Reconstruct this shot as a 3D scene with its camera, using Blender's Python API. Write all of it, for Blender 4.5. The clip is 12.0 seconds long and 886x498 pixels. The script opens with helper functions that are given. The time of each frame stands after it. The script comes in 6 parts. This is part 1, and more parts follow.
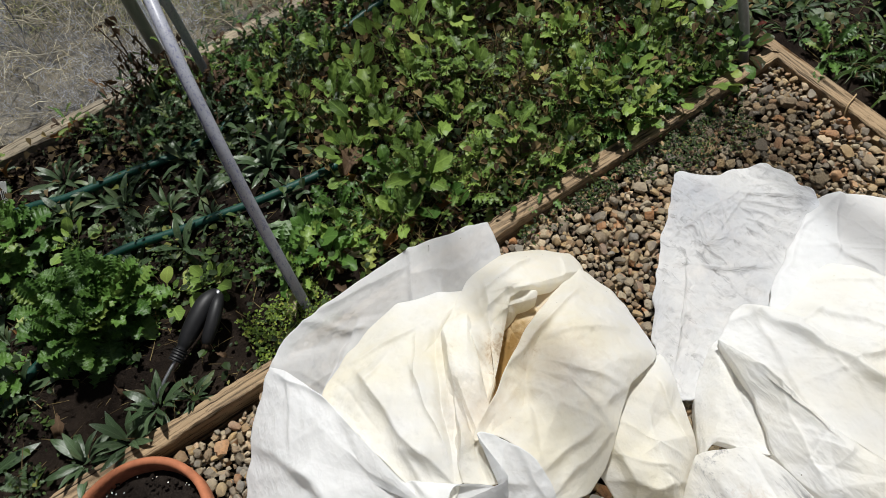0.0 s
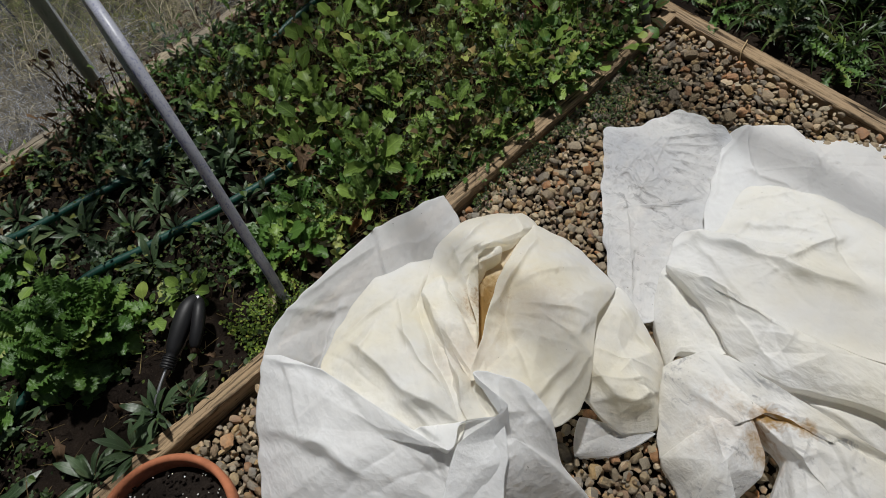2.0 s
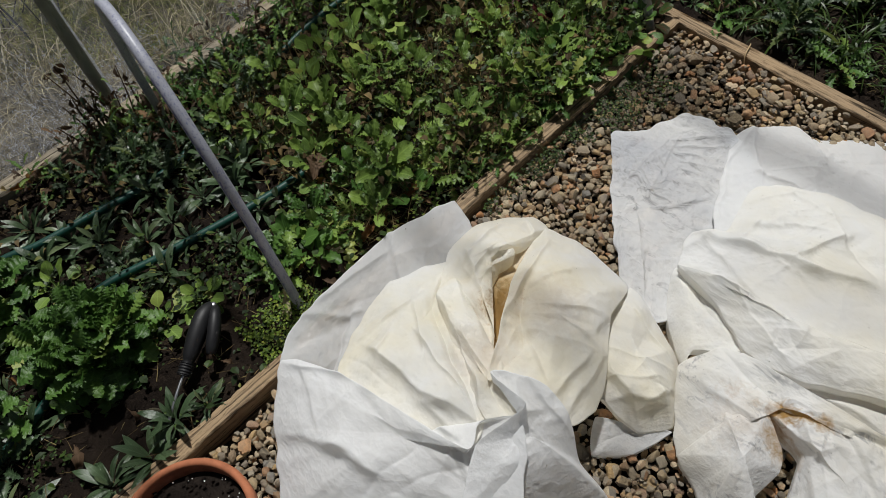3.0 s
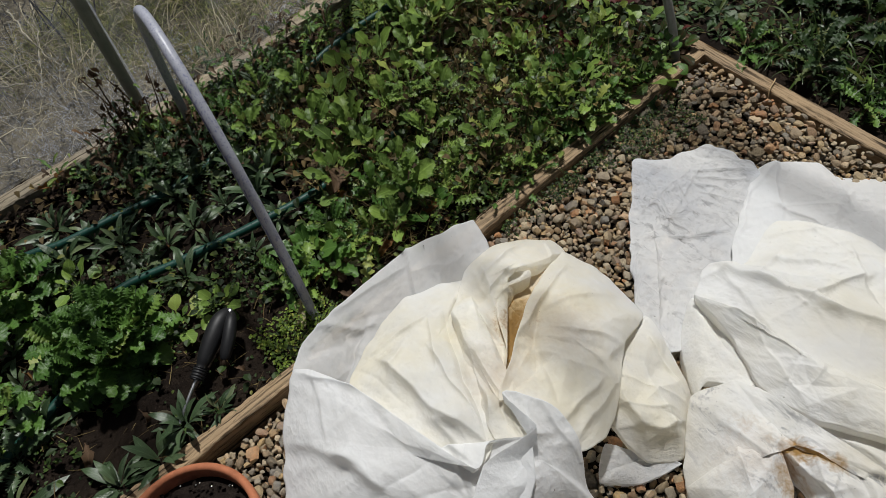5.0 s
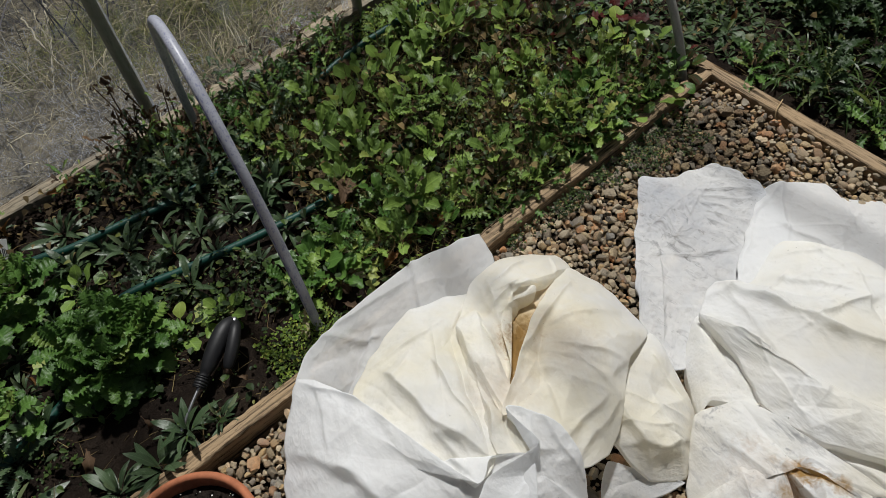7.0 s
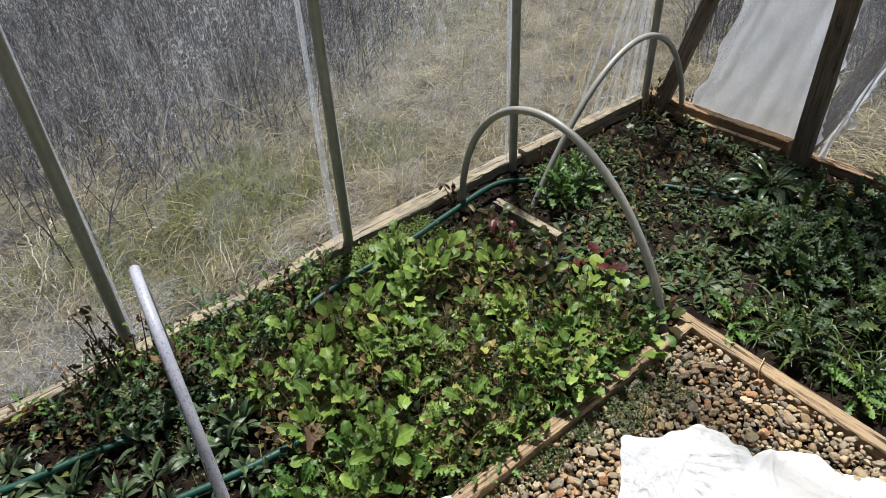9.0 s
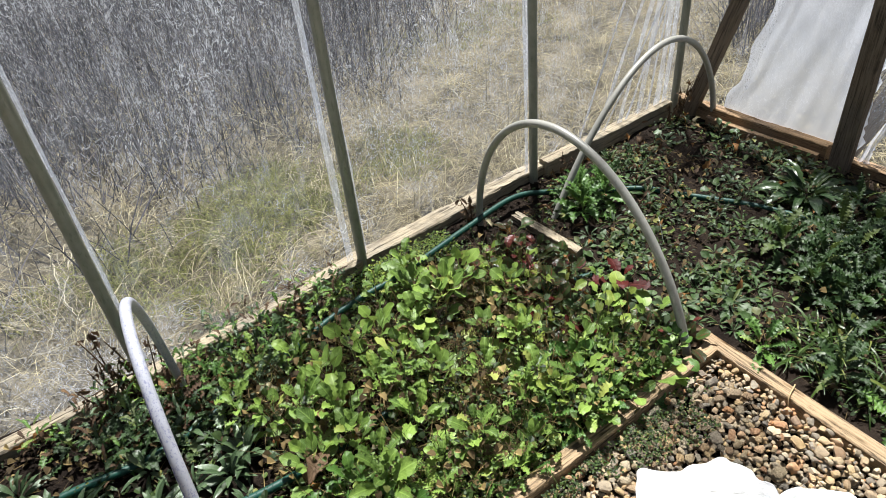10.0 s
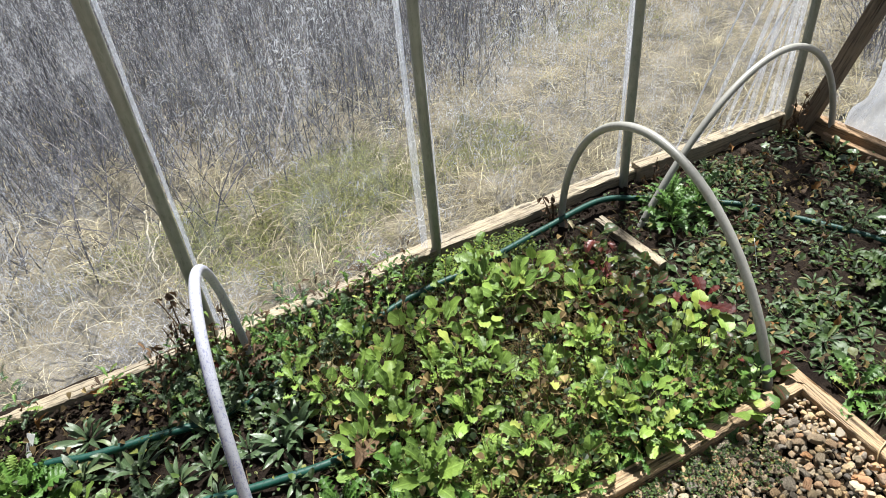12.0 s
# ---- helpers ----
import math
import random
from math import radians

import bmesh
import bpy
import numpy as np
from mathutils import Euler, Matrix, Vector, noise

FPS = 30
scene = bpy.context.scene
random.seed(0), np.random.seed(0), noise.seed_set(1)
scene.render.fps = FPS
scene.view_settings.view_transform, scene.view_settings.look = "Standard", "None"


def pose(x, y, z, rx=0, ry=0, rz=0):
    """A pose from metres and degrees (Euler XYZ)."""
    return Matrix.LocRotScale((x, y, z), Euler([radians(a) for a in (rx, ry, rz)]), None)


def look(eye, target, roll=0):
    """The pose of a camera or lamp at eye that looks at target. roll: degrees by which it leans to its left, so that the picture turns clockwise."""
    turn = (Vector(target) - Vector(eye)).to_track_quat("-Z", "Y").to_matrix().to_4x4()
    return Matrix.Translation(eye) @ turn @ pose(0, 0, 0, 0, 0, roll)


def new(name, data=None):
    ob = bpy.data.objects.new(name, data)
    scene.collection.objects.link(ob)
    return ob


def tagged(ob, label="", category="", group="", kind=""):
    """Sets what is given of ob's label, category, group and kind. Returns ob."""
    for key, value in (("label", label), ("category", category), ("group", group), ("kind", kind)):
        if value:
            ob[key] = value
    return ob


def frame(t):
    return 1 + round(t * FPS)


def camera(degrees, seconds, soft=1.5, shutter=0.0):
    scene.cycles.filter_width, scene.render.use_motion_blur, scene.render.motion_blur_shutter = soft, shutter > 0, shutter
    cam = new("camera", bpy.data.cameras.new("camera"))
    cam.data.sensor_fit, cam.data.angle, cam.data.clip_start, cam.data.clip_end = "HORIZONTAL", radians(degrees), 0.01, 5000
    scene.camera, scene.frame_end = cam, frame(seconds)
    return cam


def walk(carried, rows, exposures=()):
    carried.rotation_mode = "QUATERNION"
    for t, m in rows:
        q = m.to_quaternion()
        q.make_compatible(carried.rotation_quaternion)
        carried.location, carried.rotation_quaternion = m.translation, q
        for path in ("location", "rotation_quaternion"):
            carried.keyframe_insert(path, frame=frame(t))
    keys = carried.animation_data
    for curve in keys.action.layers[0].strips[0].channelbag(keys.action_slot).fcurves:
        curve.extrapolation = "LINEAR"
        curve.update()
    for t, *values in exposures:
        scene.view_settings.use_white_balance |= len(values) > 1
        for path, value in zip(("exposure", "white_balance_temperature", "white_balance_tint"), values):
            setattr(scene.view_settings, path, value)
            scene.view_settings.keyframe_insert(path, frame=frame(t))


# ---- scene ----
cam = camera(67.65, 12.0, 0.6)
PATH = [
    (0.0, look((-1.5946, -0.7688, 1.5258), (-1.2155, 0.0007, 0.1752), -9.83)),
    (0.5, look((-1.7144, -0.7917, 1.5453), (-1.2758, -0.1641, 0.1404), -13.1)),
    (1.0, look((-1.7158, -0.8199, 1.5598), (-1.2233, -0.1713, 0.1826), -8.86)),
    (1.5, look((-1.723, -0.8286, 1.5751), (-1.2164, -0.1363, 0.2245), -9.15)),
    (2.0, look((-1.7471, -0.8308, 1.579), (-1.2294, -0.1484, 0.2276), -9.08)),
    (2.5, look((-1.7743, -0.8319, 1.5795), (-1.2438, -0.1519, 0.2318), -9.16)),
    (3.0, look((-1.7888, -0.8328, 1.5809), (-1.2527, -0.128, 0.2483), -9.91)),
    (3.5, look((-1.7989, -0.8319, 1.5817), (-1.2627, -0.1058, 0.2606), -9.36)),
    (5.5, look((-1.8019, -0.8321, 1.5889), (-1.2582, -0.0782, 0.2866), -8.18)),
    (6.0, look((-1.7985, -0.8328, 1.5893), (-1.2568, -0.0872, 0.2814), -8.02)),
    (6.5, look((-1.8049, -0.8327, 1.5897), (-1.263, -0.0787, 0.2868), -7.95)),
    (7.0, look((-1.8093, -0.8298, 1.5899), (-1.2533, -0.0529, 0.3064), -7.23)),
    (7.5, look((-1.8019, -0.8024, 1.6022), (-1.2139, 0.0521, 0.384), -6.16)),
    (7.7, look((-1.7903, -0.7782, 1.6206), (-1.1647, 0.1462, 0.4743), -5.23)),
    (9.3, look((-1.6232, -0.7559, 1.6764), (-0.8229, 0.2529, 0.7268), -2.77)),
    (9.5, look((-1.5877, -0.7501, 1.6816), (-0.7838, 0.2585, 0.7346), -3.15)),
    (10.0, look((-1.5235, -0.7566, 1.6752), (-0.8132, 0.3161, 0.7239), -6.14)),
    (10.5, look((-1.4825, -0.7465, 1.6715), (-0.8389, 0.3406, 0.6897), -6.94)),
    (11.0, look((-1.4563, -0.7343, 1.6592), (-0.8334, 0.3648, 0.6774), -6.41)),
    (11.5, look((-1.4503, -0.7351, 1.6553), (-0.8682, 0.4114, 0.7031), -5.24)),
    (12.0, look((-1.4617, -0.7337, 1.6636), (-0.9364, 0.4347, 0.705), -5.62)),
]
walk(cam, PATH, exposures=[(0.0, 0.10), (0.4, -0.18), (1.0, -0.30), (2.0, -0.33), (3.0, -0.30), (7.2, -0.23), (7.7, -0.18), (9.3, 1.02), (10.5, 1.36), (12.0, 1.48)])

# ---- world and sun ----
SUN_DIR = Vector((0.28, 0.34, 1.0)).normalized()
world = bpy.data.worlds.new("sky")
scene.world = world
world.use_nodes = True
wn = world.node_tree
sky = wn.nodes.new("ShaderNodeTexSky")
sky.sky_type = "NISHITA"
sky.sun_disc = False
sky.sun_elevation = math.asin(SUN_DIR.z)
sky.sun_rotation = math.atan2(SUN_DIR.x, SUN_DIR.y)
wn.links.new(sky.outputs[0], wn.nodes["Background"].inputs[0])
wn.nodes["Background"].inputs[1].default_value = 0.015
sun = new("sun", bpy.data.lights.new("sun", "SUN"))
sun.data.energy = 5.0
sun.data.angle = radians(3.2)
sun.data.color = (0.985, 0.98, 0.96)
sun.rotation_euler = (-SUN_DIR).to_track_quat("-Z", "Y").to_euler()


# ---- helpers of this scene ----
def mesh_of(name, verts, faces, uvs=None, smooth=True):
    me = bpy.data.meshes.new(name)
    me.from_pydata([tuple(v) for v in verts], [], faces)
    if smooth:
        me.polygons.foreach_set("use_smooth", [True] * len(me.polygons))
    if uvs is not None:
        layer = me.uv_layers.new(name="UVMap")
        idx = np.zeros(len(me.loops), dtype=np.int32)
        me.loops.foreach_get("vertex_index", idx)
        layer.data.foreach_set("uv", np.asarray(uvs, dtype=np.float32)[idx].ravel())
    me.update()
    return me


def thing(name, me, material, label="", category="", group="", kind="", m=None):
    ob = new(name, me)
    if me is not None and material is not None and not me.materials:
        me.materials.append(material)
    if m is not None:
        ob.matrix_basis = m
    return tagged(ob, label, category, group, kind)


def part(name, me, material, parent, label="", m=None):
    ob = new(name, me)
    if material is not None and not me.materials:
        me.materials.append(material)
    ob.parent = parent
    if m is not None:
        ob.matrix_basis = m
    return tagged(ob, label)


def spline(pts, n, closed=False):
    """Catmull-Rom through the points, n samples."""
    p = np.array(pts, float)
    k = len(p)
    out = []
    segs = k if closed else k - 1
    for q in range(n):
        u = q / n * segs if closed else q / (n - 1) * segs
        i = min(int(u), segs - 1)
        f = u - i
        if closed:
            a, b, c, d = p[(i - 1) % k], p[i % k], p[(i + 1) % k], p[(i + 2) % k]
        else:
            a, b, c, d = p[max(i - 1, 0)], p[i], p[i + 1], p[min(i + 2, k - 1)]
        out.append(0.5 * (2 * b + (c - a) * f + (2 * a - 5 * b + 4 * c - d) * f * f + (3 * b - a - 3 * c + d) * f ** 3))
    return np.array(out)


def tube(name, path, radius, segs=12, caps=True, rough=0.0):
    """A round bar along a path; radius is a number or one for each point."""
    path = [Vector(p) for p in path]
    n = len(path)
    radii = [radius] * n if not hasattr(radius, "__len__") else list(radius)
    verts, faces, uvs = [], [], []
    up = Vector((0.13, 0.21, 0.97))
    total = 0.0
    for i, p in enumerate(path):
        t = (path[min(i + 1, n - 1)] - path[max(i - 1, 0)]).normalized()
        side = t.cross(up)
        if side.length < 0.05:
            side = t.cross(Vector((1, 0.2, 0)))
        side.normalize()
        up = side.cross(t).normalized()
        if i:
            total += (p - path[i - 1]).length
        for s in range(segs):
            a = 2 * math.pi * s / segs
            r = radii[i] * (1 + rough * noise.noise(p * 40 + Vector((s, 0, 0))))
            verts.append(p + (side * math.cos(a) + up * math.sin(a)) * r)
            uvs.append((s / segs, total))
    for i in range(n - 1):
        for s in range(segs):
            a, b = i * segs + s, i * segs + (s + 1) % segs
            faces.append((a, b, b + segs, a + segs))
    if caps:
        faces.append(tuple(reversed(range(segs))))
        faces.append(tuple(range((n - 1) * segs, n * segs)))
    return mesh_of(name, verts, faces, uvs)


def plank(name, length, width, height, seed, steps=60, wear=0.004, notch=0.0):
    """A weathered board along x from 0 to length, its top at z = 0, y from 0 to width."""
    prof = []
    b = min(width, height) * 0.09
    for cy, cz, a0 in ((width - b, -b, 0), (b, -b, 90), (b, -height + b, 180), (width - b, -height + b, 270)):
        for k in range(3):
            a = radians(a0 + 45 * k)
            prof.append((cy + b * math.cos(a), cz + b * math.sin(a)))
    # extra points on the flat top, for cracks
    prof[3:3] = [(width * 0.72, 0), (width * 0.5, 0), (width * 0.28, 0)]
    verts, faces = [], []
    m = len(prof)
    for i in range(steps + 1):
        x = length * i / steps
        for j, (y, z) in enumerate(prof):
            q = Vector((x * 6, y * 60 + seed * 3.1, z * 60))
            d = noise.noise(q) * wear + noise.noise(Vector((x * 45, y * 90, seed + z * 90))) * wear * 0.5
            cut = max(0.0, noise.noise(Vector((x * 3.0, seed * 7.7, j * 0.9))) - 0.35) * notch
            dz = -cut if z > -height * 0.4 else 0.0
            end = (noise.noise(Vector((y * 50, z * 50, seed + i))) * 0.006) if i in (0, steps) else 0.0
            verts.append((x + end, y + d * 0.8, z + d * 0.7 + dz))
    for i in range(steps):
        for j in range(m):
            a, c = i * m + j, i * m + (j + 1) % m
            faces.append((a, c, c + m, a + m))
    faces.append(tuple(range(m)))
    faces.append(tuple(reversed(range(steps * m, (steps + 1) * m))))
    return mesh_of(name, verts, faces, smooth=False)


def fbm(x, y, z=0.0, octaves=4):
    return noise.fractal(Vector((x, y, z)), 1.0, 2.0, octaves)


# ---- materials ----
class Nodes:
    """Short hand for a node material."""

    def __init__(self, name):
        self.mat = bpy.data.materials.new(name)
        self.mat.use_nodes = True
        self.t = self.mat.node_tree
        self.bsdf = self.t.nodes["Principled BSDF"]
        self.out = self.t.nodes["Material Output"]

    def add(self, kind, **props):
        n = self.t.nodes.new("ShaderNode" + kind)
        for key, value in props.items():
            if key == "blend":
                n.blend_type = value
            elif key == "op":
                n.operation = value
            elif key == "dtype":
                n.data_type = value
        return n

    def link(self, a, b):
        self.t.links.new(a, b)

    def coords(self, scale=(1, 1, 1), space="Object"):
        c = self.add("TexCoord")
        m = self.add("Mapping")
        m.inputs["Scale"].default_value = scale
        self.link(c.outputs[space], m.inputs["Vector"])
        return m.outputs[0]

    def noise(self, scale, detail=5, rough=0.6, vec=None, distortion=0.0):
        n = self.add("TexNoise")
        n.inputs["Scale"].default_value = scale
        n.inputs["Detail"].default_value = detail
        n.inputs["Roughness"].default_value = rough
        n.inputs["Distortion"].default_value = distortion
        if vec is not None:
            self.link(vec, n.inputs["Vector"])
        return n.outputs["Fac"]

    def ramp(self, fac, stops):
        r = self.add("ValToRGB")
        el = r.color_ramp.elements
        while len(el) < len(stops):
            el.new(0.5)
        for e, (p, c) in zip(el, stops):
            e.position = p
            e.color = (*c, 1) if len(c) == 3 else c
        self.link(fac, r.inputs[0])
        return r.outputs[0]

    def mix(self, fac, a, b, blend="MIX"):
        n = self.add("Mix", dtype="RGBA", blend=blend)
        if isinstance(fac, (int, float)):
            n.inputs[0].default_value = fac
        else:
            self.link(fac, n.inputs[0])
        for v, s in ((a, 6), (b, 7)):
            if isinstance(v, tuple):
                n.inputs[s].default_value = (*v, 1)
            else:
                self.link(v, n.inputs[s])
        return n.outputs[2]

    def math(self, op, a, b=0.0, c=0.0, clamp=False):
        n = self.add("Math", op=op)
        n.use_clamp = clamp
        for v, s in ((a, 0), (b, 1), (c, 2)):
            if isinstance(v, (int, float)):
                n.inputs[s].default_value = v
            else:
                self.link(v, n.inputs[s])
        return n.outputs[0]

    def bump(self, height, strength=0.3, distance=0.01):
        b = self.add("Bump")
        b.inputs["Strength"].default_value = strength
        b.inputs["Distance"].default_value = distance
        self.link(height, b.inputs["Height"])
        self.link(b.outputs[0], self.bsdf.inputs["Normal"])
        return b.outputs[0]

    def done(self, color=None, rough=0.6, spec=0.5, metal=0.0):
        if color is not None:
            if isinstance(color, tuple):
                self.bsdf.inputs["Base Color"].default_value = (*color, 1)
            else:
                self.link(color, self.bsdf.inputs["Base Color"])
        if isinstance(rough, (int, float)):
            self.bsdf.inputs["Roughness"].default_value = rough
        else:
            self.link(rough, self.bsdf.inputs["Roughness"])
        self.bsdf.inputs["Specular IOR Level"].default_value = spec
        self.bsdf.inputs["Metallic"].default_value = metal
        return self.mat


def wood_material(name, light, dark, grey=0.3):
    n = Nodes(name)
    v = n.coords((1.5, 40, 40))
    grain = n.noise(3.0, 8, 0.65, v, 0.6)
    blotch = n.noise(5.0, 4, 0.6, n.coords((1, 1, 1)))
    fine = n.noise(160.0, 3, 0.7, n.coords((0.15, 1, 1)))
    c = n.ramp(grain, [(0.32, dark), (0.52, light), (0.8, tuple(x * 1.2 for x in light))])
    c = n.mix(n.ramp(blotch, [(0.42, (0, 0, 0)), (0.62, (grey, grey, grey))]), c, tuple(0.5 * x + 0.06 for x in light))
    c = n.mix(n.ramp(fine, [(0.30, (0.6, 0.6, 0.6)), (0.42, (0, 0, 0))]), c, tuple(x * 0.35 for x in dark))
    split = n.math("ABSOLUTE", n.math("SUBTRACT", n.noise(1.0, 3, 0.55, n.coords((0.7, 15, 15)), 0.3), 0.47))
    split = n.math("MULTIPLY", n.ramp(split, [(0.005, (0.8, 0.8, 0.8)), (0.016, (0, 0, 0))]), n.ramp(blotch, [(0.42, (0.1, 0.1, 0.1)), (0.56, (1, 1, 1))]))
    c = n.mix(split, c, tuple(x * 0.3 for x in dark))
    n.bump(n.math("SUBTRACT", n.math("ADD", grain, n.math("MULTIPLY", fine, 0.4)), split), 0.8, 0.006)
    return n.done(c, 0.8, 0.25)


def leaf_material(name, dark, light, yellow=(0.30, 0.33, 0.05), vein=0.35, translucency=0.42, rough=0.42, vein_color=None, by_island=False, gloss=0.45):
    n = Nodes(name)
    if by_island:
        rnd = n.add("NewGeometry").outputs["Random Per Island"]
    else:
        rnd = n.add("ObjectInfo").outputs["Random"]
    mott = n.noise(14.0, 4, 0.6, n.coords((1, 1, 1)))
    low, mid_share = ((0.7, 0.0), (0.6, 0.32)) if by_island else ((0.7, 0.22), (0.45, 0.55))
    c = n.ramp(rnd, [(0.0, tuple(low[0] * a + low[1] * b for a, b in zip(dark, light))), (0.5, tuple(mid_share[0] * a + mid_share[1] * b for a, b in zip(dark, light))), (0.9, light), (1.0, yellow)])
    c = n.mix(n.math("MULTIPLY", mott, 0.32), c, tuple(x * 0.5 for x in dark))
    if vein:
        uv = n.add("SeparateXYZ")
        n.link(n.coords((1, 1, 1), "UV"), uv.inputs[0])
        off = n.math("ABSOLUTE", n.math("SUBTRACT", uv.outputs[0], 0.5))
        mid = n.math("LESS_THAN", off, 0.035)
        side = n.math("SINE", n.math("MULTIPLY", n.math("SUBTRACT", uv.outputs[1], n.math("MULTIPLY", off, 0.55)), 62.0))
        side = n.math("GREATER_THAN", side, 0.86)
        v = n.math("MAXIMUM", mid, n.math("MULTIPLY", side, 0.5))
        c = n.mix(n.math("MULTIPLY", v, vein), c, vein_color or tuple(min(1, x * 1.7 + 0.05) for x in light))
        n.bump(n.math("ADD", n.math("MULTIPLY", v, -0.9), n.math("MULTIPLY", mott, 0.5)), 0.6, 0.005)
    else:
        n.bump(mott, 0.4, 0.004)
    n.done(n.mix(1.0, c, (0.93, 0.93, 0.84) if by_island else (0.79, 0.80, 0.76), "MULTIPLY"), rough, gloss)
    tr = n.add("BsdfTranslucent")
    n.link(n.mix(0.24, c, yellow, "MIX"), tr.inputs[0])
    mx = n.add("MixShader")
    mx.inputs[0].default_value = (0.62 if by_island else 0.5) * translucency
    n.link(n.bsdf.outputs[0], mx.inputs[1])
    n.link(tr.outputs[0], mx.inputs[2])
    n.link(mx.outputs[0], n.out.inputs[0])
    return n.mat


def stone_material(name, by_island):
    n = Nodes(name)
    rnd = n.add("NewGeometry").outputs["Random Per Island"] if by_island else n.add("ObjectInfo").outputs["Random"]
    c = n.ramp(rnd, [(0.0, (0.09, 0.088, 0.085)), (0.12, (0.42, 0.34, 0.22)), (0.24, (0.16, 0.16, 0.165)), (0.36, (0.50, 0.37, 0.20)),
                     (0.48, (0.24, 0.16, 0.10)), (0.60, (0.46, 0.41, 0.32)), (0.70, (0.21, 0.215, 0.22)), (0.80, (0.46, 0.23, 0.10)), (0.90, (0.62, 0.55, 0.43)), (1.0, (0.13, 0.11, 0.10))])
    sp = n.noise(110.0, 5, 0.7, n.coords())
    bl = n.noise(22.0, 4, 0.6, n.coords())
    c = n.mix(1.0, c, (0.97, 0.89, 0.76), "MULTIPLY")
    c = n.mix(n.ramp(sp, [(0.35, (0.4, 0.4, 0.4)), (0.6, (0, 0, 0))]), c, (0.12, 0.10, 0.08))
    c = n.mix(n.ramp(bl, [(0.45, (0, 0, 0)), (0.7, (0.45, 0.45, 0.45))]), c, (0.40, 0.33, 0.22))
    n.bump(n.math("ADD", sp, bl), 0.9, 0.006)
    return n.done(c, 0.72, 0.35)


def soil_material(name, base, light):
    n = Nodes(name)
    a = n.noise(30.0, 8, 0.75, n.coords())
    b = n.noise(4.0, 4, 0.6, n.coords())
    f = n.noise(190.0, 4, 0.8, n.coords())
    c = n.ramp(a, [(0.3, tuple(x * 0.45 for x in base)), (0.55, base), (0.75, light)])
    c = n.mix(n.ramp(b, [(0.4, (0, 0, 0)), (0.65, (0.6, 0.6, 0.6))]), c, light)
    c = n.mix(n.ramp(f, [(0.62, (0, 0, 0)), (0.72, (0.7, 0.7, 0.7))]), c, tuple(min(1, x * 2.0) for x in light))
    n.bump(n.math("ADD", a, f), 1.0, 0.015)
    return n.done(c, 0.92, 0.15)


